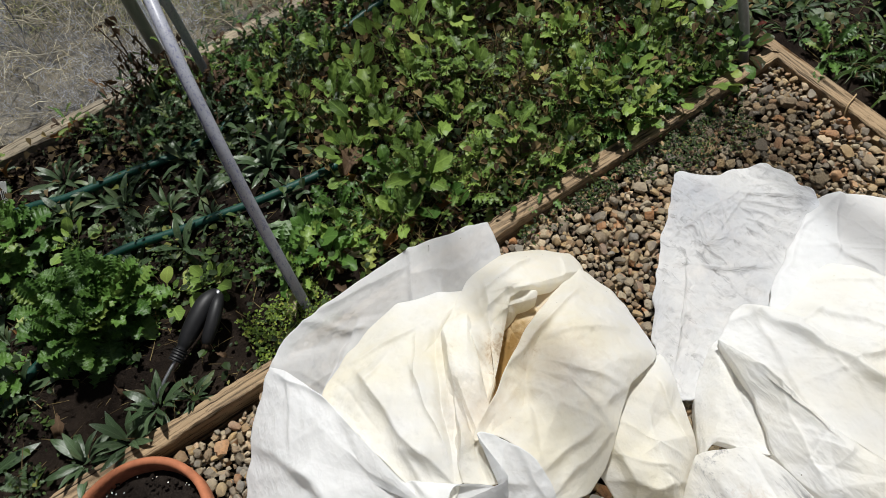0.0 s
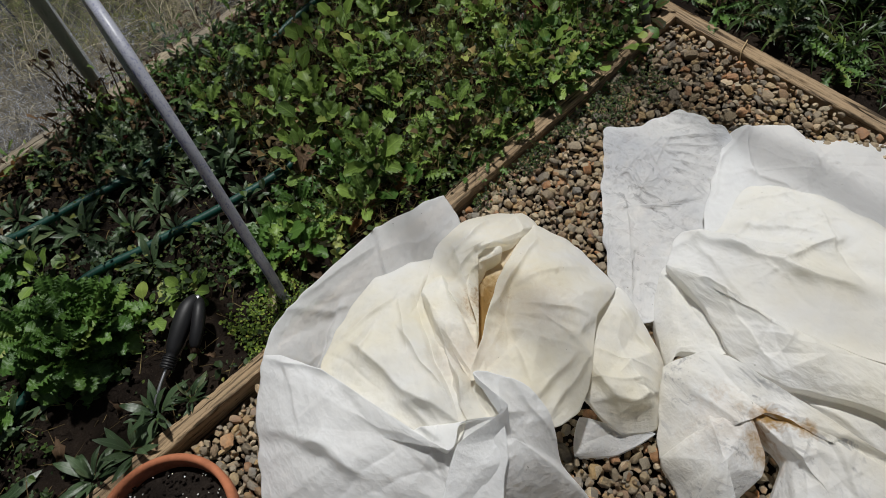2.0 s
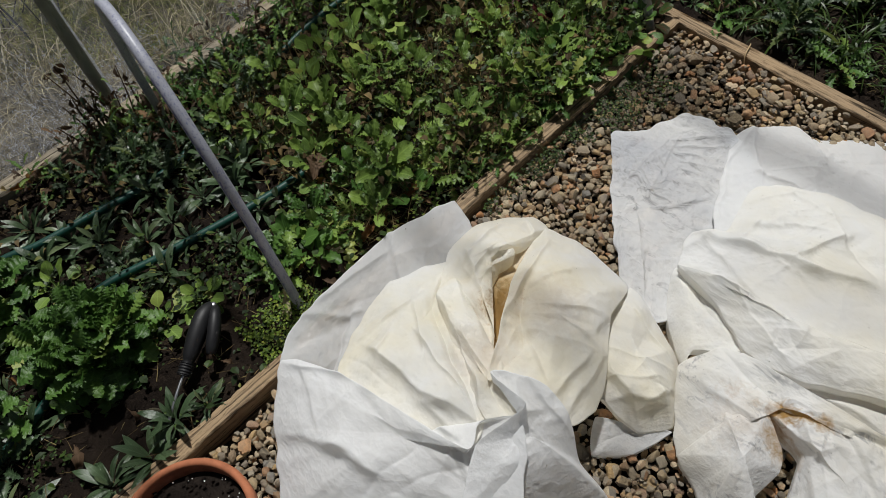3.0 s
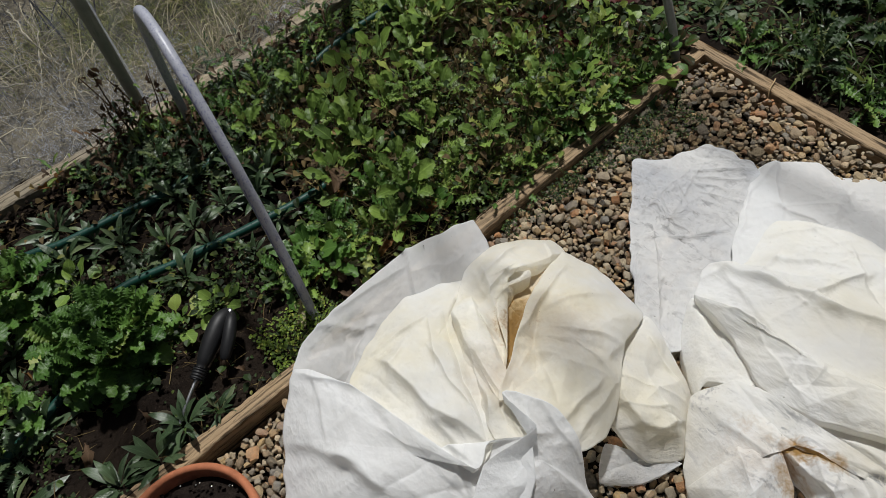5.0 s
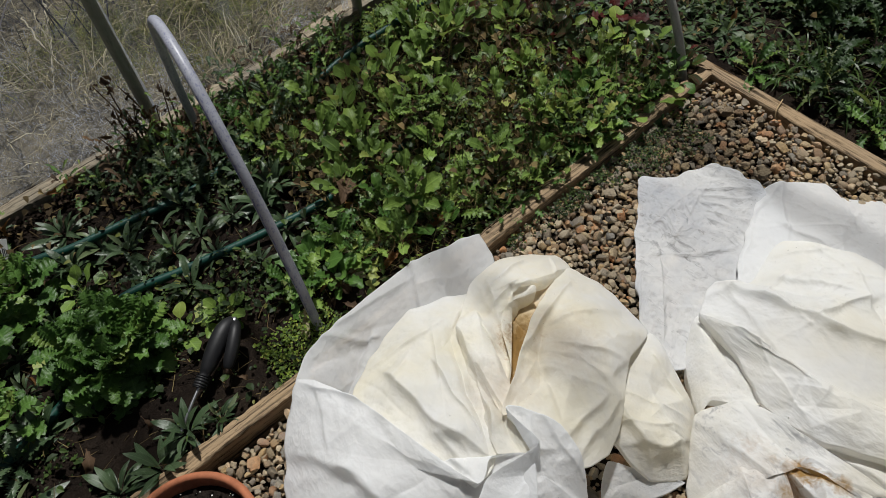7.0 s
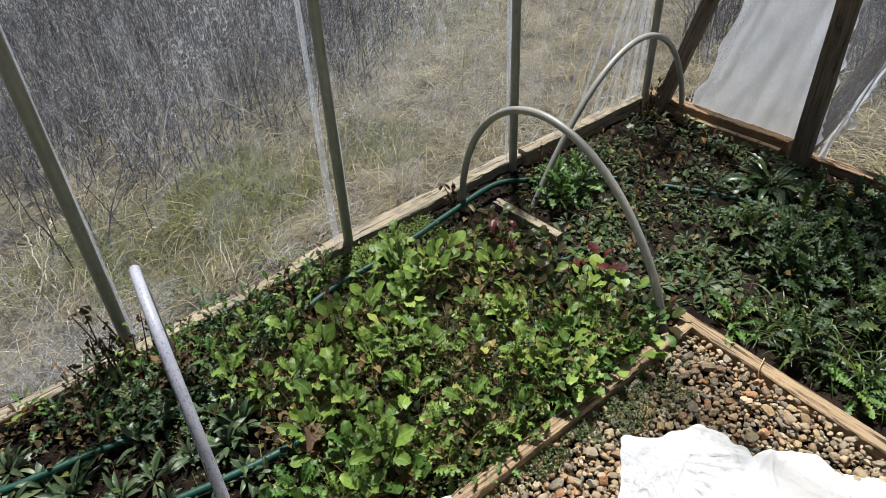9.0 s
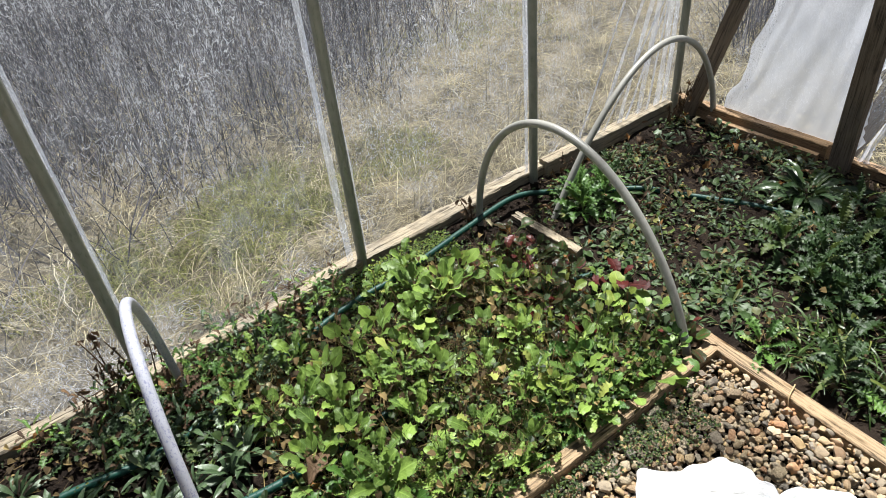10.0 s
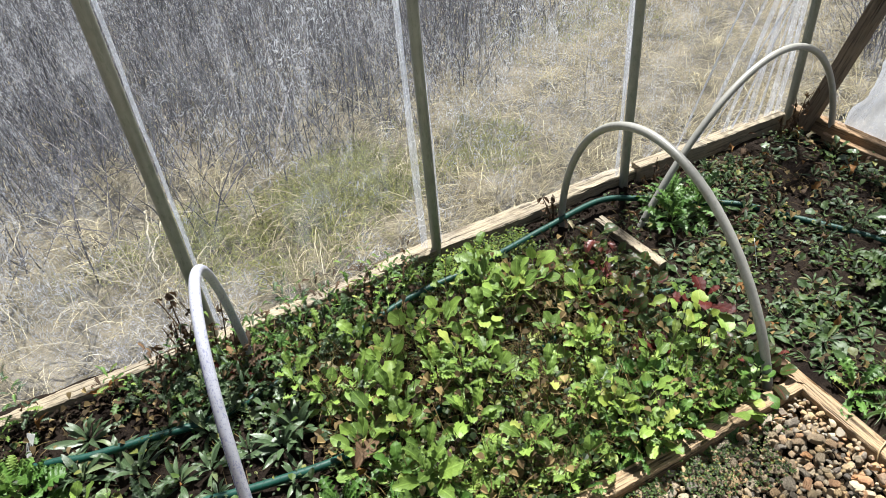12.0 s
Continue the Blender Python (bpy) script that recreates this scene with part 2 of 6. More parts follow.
def cloth_material(name, see_through, cream, stains, dirty=0.56, through_light=0.46, relief=0.30):
    """Spun frost cloth: white fibres, translucent; stains: (x, y, z, radius)."""
    n = Nodes(name)
    big = n.noise(3.5, 4, 0.6, n.coords())
    blot = n.noise(48.0, 6, 0.7, n.coords(), 0.6)
    dirt = n.noise(95.0, 3, 0.6, n.coords())
    dirtmask = n.noise(6.0, 3, 0.6, n.coords())
    c = n.ramp(big, [(0.35, (0.95, 0.95, 0.94)), (0.65, cream)])
    spots = n.math("MULTIPLY", n.math("GREATER_THAN", dirt, 0.73), n.math("GREATER_THAN", dirtmask, dirty))
    c = n.mix(n.math("MULTIPLY", spots, 0.7), c, (0.16, 0.13, 0.09))
    if dirty < 0.5:
        smear = n.noise(34.0, 5, 0.75, n.coords((1, 0.35, 1)), 0.8)
        c = n.mix(n.math("MULTIPLY", n.ramp(smear, [(0.54, (0, 0, 0)), (0.64, (1, 1, 1))]), n.ramp(dirtmask, [(0.36, (0, 0, 0)), (0.58, (0.85, 0.85, 0.85))])), c, (0.40, 0.40, 0.41))
    for x, y, z, r, strength in stains:
        pos = n.add("VectorMath", op="DISTANCE")
        n.link(n.coords(), pos.inputs[0])
        pos.inputs[1].default_value = (x, y, z)
        edge = n.math("ADD", n.math("DIVIDE", pos.outputs["Value"], r), n.math("MULTIPLY", n.math("SUBTRACT", blot, 0.5), 1.5))
        fac = n.math("MULTIPLY", n.math("SUBTRACT", 1.0, edge, clamp=True), strength, clamp=True)
        c = n.mix(fac, c, (0.46, 0.28, 0.10))
    cr = []
    for sc in (16.0, 44.0):
        vo = n.add("TexVoronoi")
        vo.inputs["Scale"].default_value = sc
        warp = n.add("VectorMath", op="ADD")
        n.link(n.coords(), warp.inputs[0])
        wn3 = n.add("TexNoise")
        wn3.inputs["Scale"].default_value = sc * 0.6
        sc3 = n.add("VectorMath", op="SCALE")
        n.link(wn3.outputs["Color"], sc3.inputs[0])
        sc3.inputs["Scale"].default_value = 1.2 / sc
        n.link(sc3.outputs[0], warp.inputs[1])
        n.link(warp.outputs[0], vo.inputs["Vector"])
        cr.append(vo.outputs["Distance"])
    crinkle = n.math("ADD", cr[0], n.math("MULTIPLY", cr[1], 0.45))
    normal = n.bump(crinkle, relief, 0.010)
    n.done(c, 0.85, 0.2)
    tr = n.add("BsdfTranslucent")
    n.link(c, tr.inputs[0])
    n.link(normal, tr.inputs["Normal"])
    m1 = n.add("MixShader")
    m1.inputs[0].default_value = through_light
    n.link(n.bsdf.outputs[0], m1.inputs[1])
    n.link(tr.outputs[0], m1.inputs[2])
    last = m1.outputs[0]
    if see_through:
        tp = n.add("BsdfTransparent")
        m2 = n.add("MixShader")
        n.link(n.math("MULTIPLY", n.ramp(big, [(0.3, (0.4, 0.4, 0.4)), (0.7, (1, 1, 1))]), see_through), m2.inputs[0])
        n.link(last, m2.inputs[1])
        n.link(tp.outputs[0], m2.inputs[2])
        last = m2.outputs[0]
    n.link(last, n.out.inputs[0])
    return n.mat


def film_material(name, clear, white, streak_scale, wet=0.26):
    """Weathered polythene: clear film, whitish with scratches and rows of drops."""
    n = Nodes(name)
    drops = n.noise(290.0, 2, 0.5, n.coords((1, 1, 0.36)), 0.5)
    rows = n.noise(80.0, 3, 0.6, n.coords((1, 1, 0.13)), 0.8)
    specks = n.noise(420.0, 2, 0.5, n.coords((1, 1, 0.7)))
    runs = n.noise(streak_scale, 3, 0.6, n.coords((1, 1, 0.08)))
    cloud = n.noise(1.6, 5, 0.65, n.coords())
    pos = n.add("SeparateXYZ")
    n.link(n.coords(), pos.inputs[0])
    zone = n.math("ADD", n.noise(1.3, 4, 0.6, n.coords((1, 1, 0.8))), n.math("MULTIPLY", n.math("SUBTRACT", pos.outputs[2], 0.74), 0.26))
    zone = n.ramp(zone, [(0.34, (0.05, 0.05, 0.05)), (0.54, (1, 1, 1))])
    d = n.math("ADD", n.math("MULTIPLY", drops, 0.62), n.math("MULTIPLY", rows, 0.38))
    d = n.math("MULTIPLY", n.ramp(d, [(0.46, (0, 0, 0)), (0.60, (1, 1, 1))]), zone)
    d = n.math("ADD", d, n.math("MULTIPLY", n.math("MULTIPLY", n.math("GREATER_THAN", specks, 0.63), zone), 0.7), clamp=True)
    scratch = n.noise(26.0, 2, 0.5, n.coords((1, 1, 0.55)), 2.4)
    scratch = n.math("LESS_THAN", n.math("ABSOLUTE", n.math("SUBTRACT", scratch, 0.5)), 0.014)
    r = n.ramp(runs, [(0.55, (0, 0, 0)), (0.75, (1, 1, 1))])
    k = n.math("ADD", n.math("MULTIPLY", d, wet), n.math("MULTIPLY", r, 0.05))
    k = n.math("ADD", k, n.math("MULTIPLY", n.math("MULTIPLY", scratch, n.ramp(cloud, [(0.42, (0, 0, 0)), (0.56, (1, 1, 1))])), 1.5 * wet))
    smudge = n.noise(11.0, 6, 0.72, n.coords((1, 1, 0.6)), 1.2)
    k = n.math("ADD", k, n.math("MULTIPLY", n.ramp(smudge, [(0.52, (0, 0, 0)), (0.62, (1, 1, 1))]), 0.45 * wet))
    veil = n.math("MULTIPLY", n.ramp(cloud, [(0.25, (0, 0, 0)), (0.75, (1, 1, 1))]), n.math("ADD", 0.30, n.math("MULTIPLY", pos.outputs[2], 1.5)))
    k = n.math("ADD", k, n.math("MULTIPLY", veil, white), clamp=True)
    k = n.math("ADD", k, 1.0 - clear, clamp=True)
    n.bump(n.math("ADD", drops, runs), 0.25, 0.004)
    n.done((0.78, 0.80, 0.84), 0.35, 0.5)
    tl = n.add("BsdfTranslucent")
    tl.inputs[0].default_value = (0.76, 0.79, 0.87, 1)
    m1 = n.add("MixShader")
    m1.inputs[0].default_value = 0.6
    n.link(n.bsdf.outputs[0], m1.inputs[1])
    n.link(tl.outputs[0], m1.inputs[2])
    tp = n.add("BsdfTransparent")
    m2 = n.add("MixShader")
    n.link(k, m2.inputs[0])
    n.link(tp.outputs[0], m2.inputs[1])
    n.link(m1.outputs[0], m2.inputs[2])
    n.link(m2.outputs[0], n.out.inputs[0])
    return n.mat


def pipe_material(name, base, scuff, speckle=0.0):
    n = Nodes(name)
    a = n.noise(18.0, 5, 0.7, n.coords())
    s = n.noise(140.0, 3, 0.7, n.coords((1, 1, 0.2)))
    c = n.ramp(a, [(0.3, tuple(x * 0.8 for x in base)), (0.6, base)])
    c = n.mix(n.ramp(s, [(0.55, (0, 0, 0)), (0.64, (0.6, 0.6, 0.6))]), c, scuff)
    if speckle:
        dots = n.noise(330.0, 2, 0.5, n.coords((1, 1, 0.6)))
        c = n.mix(n.math("MULTIPLY", n.math("GREATER_THAN", dots, 0.62), speckle), c, scuff)
    n.bump(s, 0.1, 0.001)
    return n.done(c, 0.42, 0.5)


def plain(name, color, rough=0.6, spec=0.5, metal=0.0, scale=40.0, vary=0.25):
    n = Nodes(name)
    a = n.noise(scale, 5, 0.65, n.coords())
    c = n.ramp(a, [(0.3, tuple(x * (1 - vary) for x in color)), (0.7, tuple(min(1, x * (1 + vary)) for x in color))])
    n.bump(a, 0.2, 0.002)
    return n.done(c, rough, spec, metal)


M_TIMBER = wood_material("weathered_timber", (0.36, 0.255, 0.15), (0.045, 0.03, 0.018), 0.25)
M_TIMBER_OLD = wood_material("grey_old_timber", (0.345, 0.29, 0.205), (0.10, 0.077, 0.052), 0.7)
M_TIMBER_ORANGE = wood_material("rotten_orange_timber", (0.29, 0.19, 0.105), (0.08, 0.045, 0.022), 0.5)
M_POST = wood_material("brown_post_timber", (0.19, 0.145, 0.105), (0.06, 0.043, 0.03), 0.4)
M_SOIL = soil_material("bed_soil", (0.020, 0.013, 0.009), (0.055, 0.039, 0.027))
M_GRIT = soil_material("path_grit", (0.035, 0.028, 0.02), (0.09, 0.07, 0.05))
M_STONE = stone_material("river_pebble", False)
M_STONES = stone_material("river_pebbles_joined", True)
M_OUT = soil_material("dry_meadow_ground", (0.13, 0.112, 0.076), (0.34, 0.295, 0.21))
M_STRAW = leaf_material("dry_straw", (0.32, 0.27, 0.17), (0.70, 0.62, 0.44), (0.88, 0.82, 0.64), 0, 0.3, 0.7, None, True)
M_GREEN_GRASS = leaf_material("meadow_grass", (0.18, 0.20, 0.06), (0.42, 0.43, 0.15), (0.64, 0.57, 0.28), 0, 0.35, 0.6, None, True)
M_TWIG = leaf_material("brush_twigs", (0.028, 0.027, 0.040), (0.09, 0.083, 0.12), (0.42, 0.39, 0.44), 0, 0.0, 0.8, None, True)
M_PALE_TWIG = leaf_material("bleached_twigs", (0.26, 0.23, 0.18), (0.48, 0.44, 0.36), (0.62, 0.58, 0.48), 0, 0.0, 0.8, None, True)
M_PIPE = pipe_material("grey_plastic_pipe", (0.30, 0.295, 0.265), (0.20, 0.20, 0.17))
M_PIPE_BLUE = pipe_material("pale_blue_grey_pipe", (0.40, 0.41, 0.465), (0.12, 0.125, 0.26), 0.5)
M_RIB = pipe_material("olive_grey_rib_pipe", (0.25, 0.255, 0.21), (0.14, 0.15, 0.11))
M_PRINT = plain("faded_dark_print", (0.05, 0.05, 0.06), 0.7)
M_PRINT_BLUE = plain("faded_blue_print", (0.16, 0.16, 0.30), 0.7)
M_HOSE = plain("green_hose_rubber", (0.004, 0.048, 0.034), 0.5, 0.4, 0.0, 25.0, 0.3)
M_HOSE_LINE = plain("dark_hose_braid", (0.004, 0.04, 0.028), 0.8)
M_FILM = film_material("weathered_film", 0.98, 0.045, 30.0, 0.27)
M_FILM_ROOF = film_material("roof_film", 0.985, 0.03, 20.0, 0.06)
M_FILM_END = film_material("end_wall_film", 0.95, 0.09, 24.0, 0.10)
M_FILM_FOLD = film_material("creased_film_edge", 0.55, 0.3, 9.0, 0.15)
M_FILM_WHITE = film_material("doubled_white_film", 0.36, 0.32, 7.0, 0.1)
M_TERRACOTTA = plain("terracotta", (0.38, 0.14, 0.07), 0.8, 0.2, 0.0, 30.0, 0.25)
M_POTSOIL = soil_material("potting_soil", (0.025, 0.018, 0.014), (0.06, 0.045, 0.035))
M_PERLITE = plain("white_perlite", (0.7, 0.7, 0.66), 0.8)
M_BLACK = plain("black_rubber_grip", (0.010, 0.010, 0.011), 0.52, 0.4)
M_STEEL = plain("brushed_steel", (0.45, 0.45, 0.46), 0.35, 0.5, 1.0)
M_LABEL = plain("weathered_white_label", (0.78, 0.78, 0.74), 0.6)
M_STRING = plain("tan_string", (0.42, 0.30, 0.16), 0.9)
M_CLOTH = cloth_material("cream_frost_cloth", 0.0, (0.94, 0.89, 0.74), [(-1.275, -0.315, 0.16, 0.085, 1.8), (-1.30, -0.30, 0.2, 0.06, 0.4), (-1.40, -0.40, 0.27, 0.10, 0.25), (-1.20, -0.40, 0.25, 0.12, 0.25)])
M_CLOTH_THIN = cloth_material("thin_white_frost_cloth", 0.05, (0.94, 0.945, 0.95), [])
M_CLOTH_HOLLOW = cloth_material("amber_stained_frost_cloth", 0.0, (0.80, 0.62, 0.36), [(-1.275, -0.315, 0.16, 0.13, 1.6)])
M_CLOTH_SHEER = cloth_material("sheer_white_frost_cloth", 0.26, (0.92, 0.935, 0.955), [], 2.0, 0.5, 0.35)
M_CLOTH_WING = cloth_material("thin_dirty_frost_cloth", 0.30, (0.83, 0.855, 0.905), [], 0.44, 0.38, 0.6)
# grime and brown stains, with the shade of the lower folds in the colour too
M_CLOTH_GRIMY_SHADE = cloth_material("stained_frost_cloth", 0.0, (0.84, 0.80, 0.70), [(-1.050, -0.865, 0.14, 0.024, 0.9), (-1.043, -0.895, 0.145, 0.026, 1.2), (-1.033, -0.925, 0.15, 0.036, 2.0), (-1.024, -0.955, 0.158, 0.034, 2.0), (-1.015, -0.985, 0.165, 0.032, 1.6), (-1.085, -0.925, 0.12, 0.045, 1.4), (-1.10, -0.97, 0.12, 0.04, 0.9), (-1.055, -0.809, 0.13, 0.04, 0.5), (-1.10, -0.87, 0.10, 0.10, 0.35)], 0.48)
M_CLOTH_STAINED = cloth_material("pale_cream_frost_cloth", 0.0, (0.935, 0.90, 0.80), [], 0.53)

L_MUSTARD = leaf_material("mustard_leaf", (0.045, 0.11, 0.022), (0.325, 0.485, 0.095), (0.47, 0.51, 0.13), 0.25, 0.42, 0.44)
L_YOUNG = leaf_material("yellow_green_leaf", (0.15, 0.25, 0.04), (0.33, 0.42, 0.08), (0.44, 0.42, 0.12), 0.3, 0.5, 0.35)
L_DARK = leaf_material("narrow_dark_leaf", (0.026, 0.060, 0.020), (0.125, 0.19, 0.095), (0.22, 0.26, 0.12), 0.25, 0.25, 0.34, None, False, 0.6)
L_KALE = leaf_material("curly_leaf", (0.030, 0.10, 0.016), (0.165, 0.315, 0.062), (0.28, 0.37, 0.085), 0.2, 0.42, 0.40)
# L_FEATHER, L_PALE, L_GRASS: dark greens, lowered further to stand for end-bed shade
L_FEATHER = leaf_material("feathery_leaf", (0.011, 0.032, 0.007), (0.041, 0.092, 0.018), (0.14, 0.18, 0.04), 0.2, 0.35, 0.52)
L_BEET = leaf_material("beet_leaf", (0.030, 0.028, 0.014), (0.055, 0.11, 0.022), (0.16, 0.03, 0.03), 0.6, 0.3, 0.30, (0.22, 0.025, 0.035))
L_RED = leaf_material("dark_red_leaf", (0.035, 0.007, 0.006), (0.12, 0.014, 0.009), (0.16, 0.035, 0.02), 0.3, 0.35, 0.5, None, False, 0.2)
L_PALE = leaf_material("pale_corn_salad_leaf", (0.032, 0.085, 0.020), (0.085, 0.142, 0.044), (0.22, 0.20, 0.08), 0.2, 0.3, 0.45)
L_DEAD = leaf_material("dead_brown_leaf", (0.05, 0.028, 0.016), (0.15, 0.085, 0.042), (0.30, 0.17, 0.08), 0.2, 0.2, 0.8)
L_ORANGE = leaf_material("orange_dead_leaf", (0.26, 0.1105, 0.026), (0.299, 0.143, 0.039), (0.325, 0.195, 0.065), 0.2, 0.3, 0.7)
L_CHICK = leaf_material("chickweed_leaf", (0.015, 0.036, 0.008), (0.082, 0.145, 0.026), (0.27, 0.26, 0.07), 0, 0.4, 0.60, None, True)
L_MAT = leaf_material("bright_mat_leaf", (0.07, 0.14, 0.018), (0.28, 0.38, 0.05), (0.42, 0.42, 0.09), 0, 0.4, 0.55, None, True)
L_DOCK = leaf_material("dock_leaf", (0.022, 0.052, 0.018), (0.05, 0.095, 0.030), (0.15, 0.18, 0.055), 0.5, 0.3, 0.32)
L_GRASS = leaf_material("grass_blade", (0.022, 0.052, 0.010), (0.08, 0.14, 0.025), (0.24, 0.26, 0.065), 0, 0.4, 0.40)
L_STEM = leaf_material("brown_weed_stem", (0.07, 0.045, 0.02), (0.28, 0.20, 0.085), (0.42, 0.34, 0.16), 0, 0.1, 0.7, None, True)

# ---- ground and beds ----
def sheet_grid(name, x0, x1, y0, y1, step, height):
    nx, ny = int((x1 - x0) / step) + 1, int((y1 - y0) / step) + 1
    verts = []
    for j in range(ny + 1):
        for i in range(nx + 1):
            x, y = x0 + (x1 - x0) * i / nx, y0 + (y1 - y0) * j / ny
            verts.append((x, y, height(x, y)))
    faces = [(j * (nx + 1) + i, j * (nx + 1) + i + 1, (j + 1) * (nx + 1) + i + 1, (j + 1) * (nx + 1) + i) for j in range(ny) for i in range(nx)]
    return mesh_of(name, verts, faces)


def soil_height(x, y):
    return 0.045 + 0.018 * fbm(x * 3, y * 3) + 0.010 * fbm(x * 14, y * 14, 3.0)


def ground_z(x, y):
    """Level ground, a little lower under the uneven meadow sheet."""
    dip = max(0.0, min(1.0, (y - 1.12) / 0.12)) if abs(x) < 4.4 and y < 8.8 else 0.0
    return -0.035 - 0.125 * dip


ground_rings = [0.0, 0.5, 1.0, 1.5, 2.0, 2.5, 3.0, 3.5, 4.0, 5.0, 6.0, 7.0, 8.0, 16.0, 40.0, 120.0, 400.0]
SEG = 96
gv, gf = [(0, 1, ground_z(0, 1))], []
for r in ground_rings[1:]:
    for k in range(SEG):
        a = 2 * math.pi * k / SEG
        x, y = r * math.cos(a), 1 + r * math.sin(a)
        gv.append((x, y, ground_z(x, y)))
for k in range(SEG):
    gf.append((0, 1 + k, 1 + (k + 1) % SEG))
for r in range(len(ground_rings) - 2):
    for k in range(SEG):
        a, b = 1 + r * SEG + k, 1 + r * SEG + (k + 1) % SEG
        gf.append((a, a + SEG, b + SEG, b))
ground = thing("ground", mesh_of("ground", gv, gf), M_OUT, "dry straw-coloured meadow ground outside the film", "ground", kind="structure")
meadow = thing("ground", sheet_grid("meadow", -4.5, 6.0, 1.25, 9.0, 0.09, lambda x, y: -0.05 + 0.05 * fbm(x * 1.1, y * 1.1) + 0.02 * fbm(x * 6, y * 6, 2)), M_OUT,
               "uneven dry grass ground beside the greenhouse", "ground", kind="structure")
path_base = thing("path_bed", sheet_grid("path_bed", -3.2, 0.01, -2.4, 0.02, 0.06, lambda x, y: -0.008 + 0.008 * fbm(x * 9, y * 9)), M_GRIT,
                  "dark grit under the pebble path", "path", kind="structure")
bed_main = thing("garden_bed", sheet_grid("garden_bed", -3.4, 0.05, 0.012, 1.26, 0.022, soil_height), M_SOIL, "dark crumbly soil of a planted raised bed", "garden bed", kind="structure")
end_soil = sheet_grid("garden_bed_end", 0.05, 1.40, -2.6, 1.26, 0.024, soil_height)
for v in end_soil.vertices:
    # the near edge follows the slanting edging board
    v.co.x += 0.06 * min(0.0, v.co.y - 0.10) * (1.40 - v.co.x) / 1.35
bed_end = thing("garden_bed", end_soil, M_SOIL, "dark soil of the bed along the end wall", "garden bed", kind="structure")

# ---- timbers ----
def timber(name, a, b, width, height, top, seed, material, label, wear=0.004, notch=0.0):
    a, b = Vector((*a, top)), Vector((*b, top))
    d = b - a
    m = Matrix.Translation(a) @ Matrix.Rotation(math.atan2(d.y, d.x), 4, "Z")
    me = plank(name, d.length, width, height, seed, max(30, int(d.length * 90)), wear, notch)
    return thing(name, me, material, label, "board", "bed edging boards", "structure", m)


timber("edging_board", (-3.3, 0.022), (-0.012, -0.004), 0.048, 0.13, 0.08, 1, M_TIMBER, "weathered brown timber edging between bed and pebbles", 0.008, 0.018)
timber("edging_board", (-0.105, -2.4), (0.045, 0.105), 0.055, 0.13, 0.074, 2, M_TIMBER, "weathered timber edging of the end bed", 0.008, 0.02)
timber("edging_board", (0.075, 0.66), (0.070, 1.03), 0.04, 0.12, 0.082, 3, M_TIMBER_OLD, "short split grey board crossing the bed", 0.016, 0.05)
timber("base_board", (-3.4, 1.105), (-0.86, 1.160), 0.055, 0.16, 0.095, 4, M_TIMBER_OLD, "pale weathered base board along the film wall", 0.009, 0.05)
timber("base_board", (-0.87, 1.170), (0.42, 1.215), 0.075, 0.16, 0.10, 5, M_TIMBER_OLD, "pale cracked base board along the film wall", 0.009, 0.05)
timber("base_board", (0.40, 1.185), (1.30, 1.185), 0.06, 0.17, 0.125, 6, M_TIMBER_OLD, "pale base board with a dark inner face", 0.006, 0.01)
timber("base_board", (1.435, 0.40), (1.435, 1.24), 0.06, 0.17, 0.12, 7, M_TIMBER_ORANGE, "orange-brown base board under the end wall", 0.006, 0.02)
timber("base_board", (1.36, 0.42), (1.36, 1.0), 0.03, 0.12, 0.085, 8, M_TIMBER_ORANGE, "split plank leaning at the end wall base", 0.006, 0.02)
timber("base_board", (1.435, -2.6), (1.435, 0.30), 0.06, 0.17, 0.085, 9, M_TIMBER_ORANGE, "brown base board of the end wall", 0.006, 0.02)

# ---- the greenhouse frame and film ----
Y_WALL, Y_FAR, Z_SIDE = 1.20, -3.6, 1.55
X_END = 1.37


def rib_path(x, off=0.0, lean=0.0):
    """One arch of the frame; lean: how far its side bends inwards for each metre of height."""
    pts = [(x, Y_WALL + off, -0.1), (x, Y_WALL - 0.5 * lean + off, 0.5), (x, Y_WALL - lean + off, 1.0), (x, Y_WALL - 0.03 - lean + off, Z_SIDE)]
    for k in range(1, 8):
        a = math.pi * k / 8
        pts.append((x, (Y_WALL + Y_FAR) / 2 + (Y_WALL - Y_FAR) / 2 * math.cos(a) + off * math.cos(a), Z_SIDE + (1.1 + off) * math.sin(a)))
    pts += [(x, Y_FAR - off, Z_SIDE), (x, Y_FAR - off, 0.6), (x, Y_FAR - off, -0.1)]
    return pts


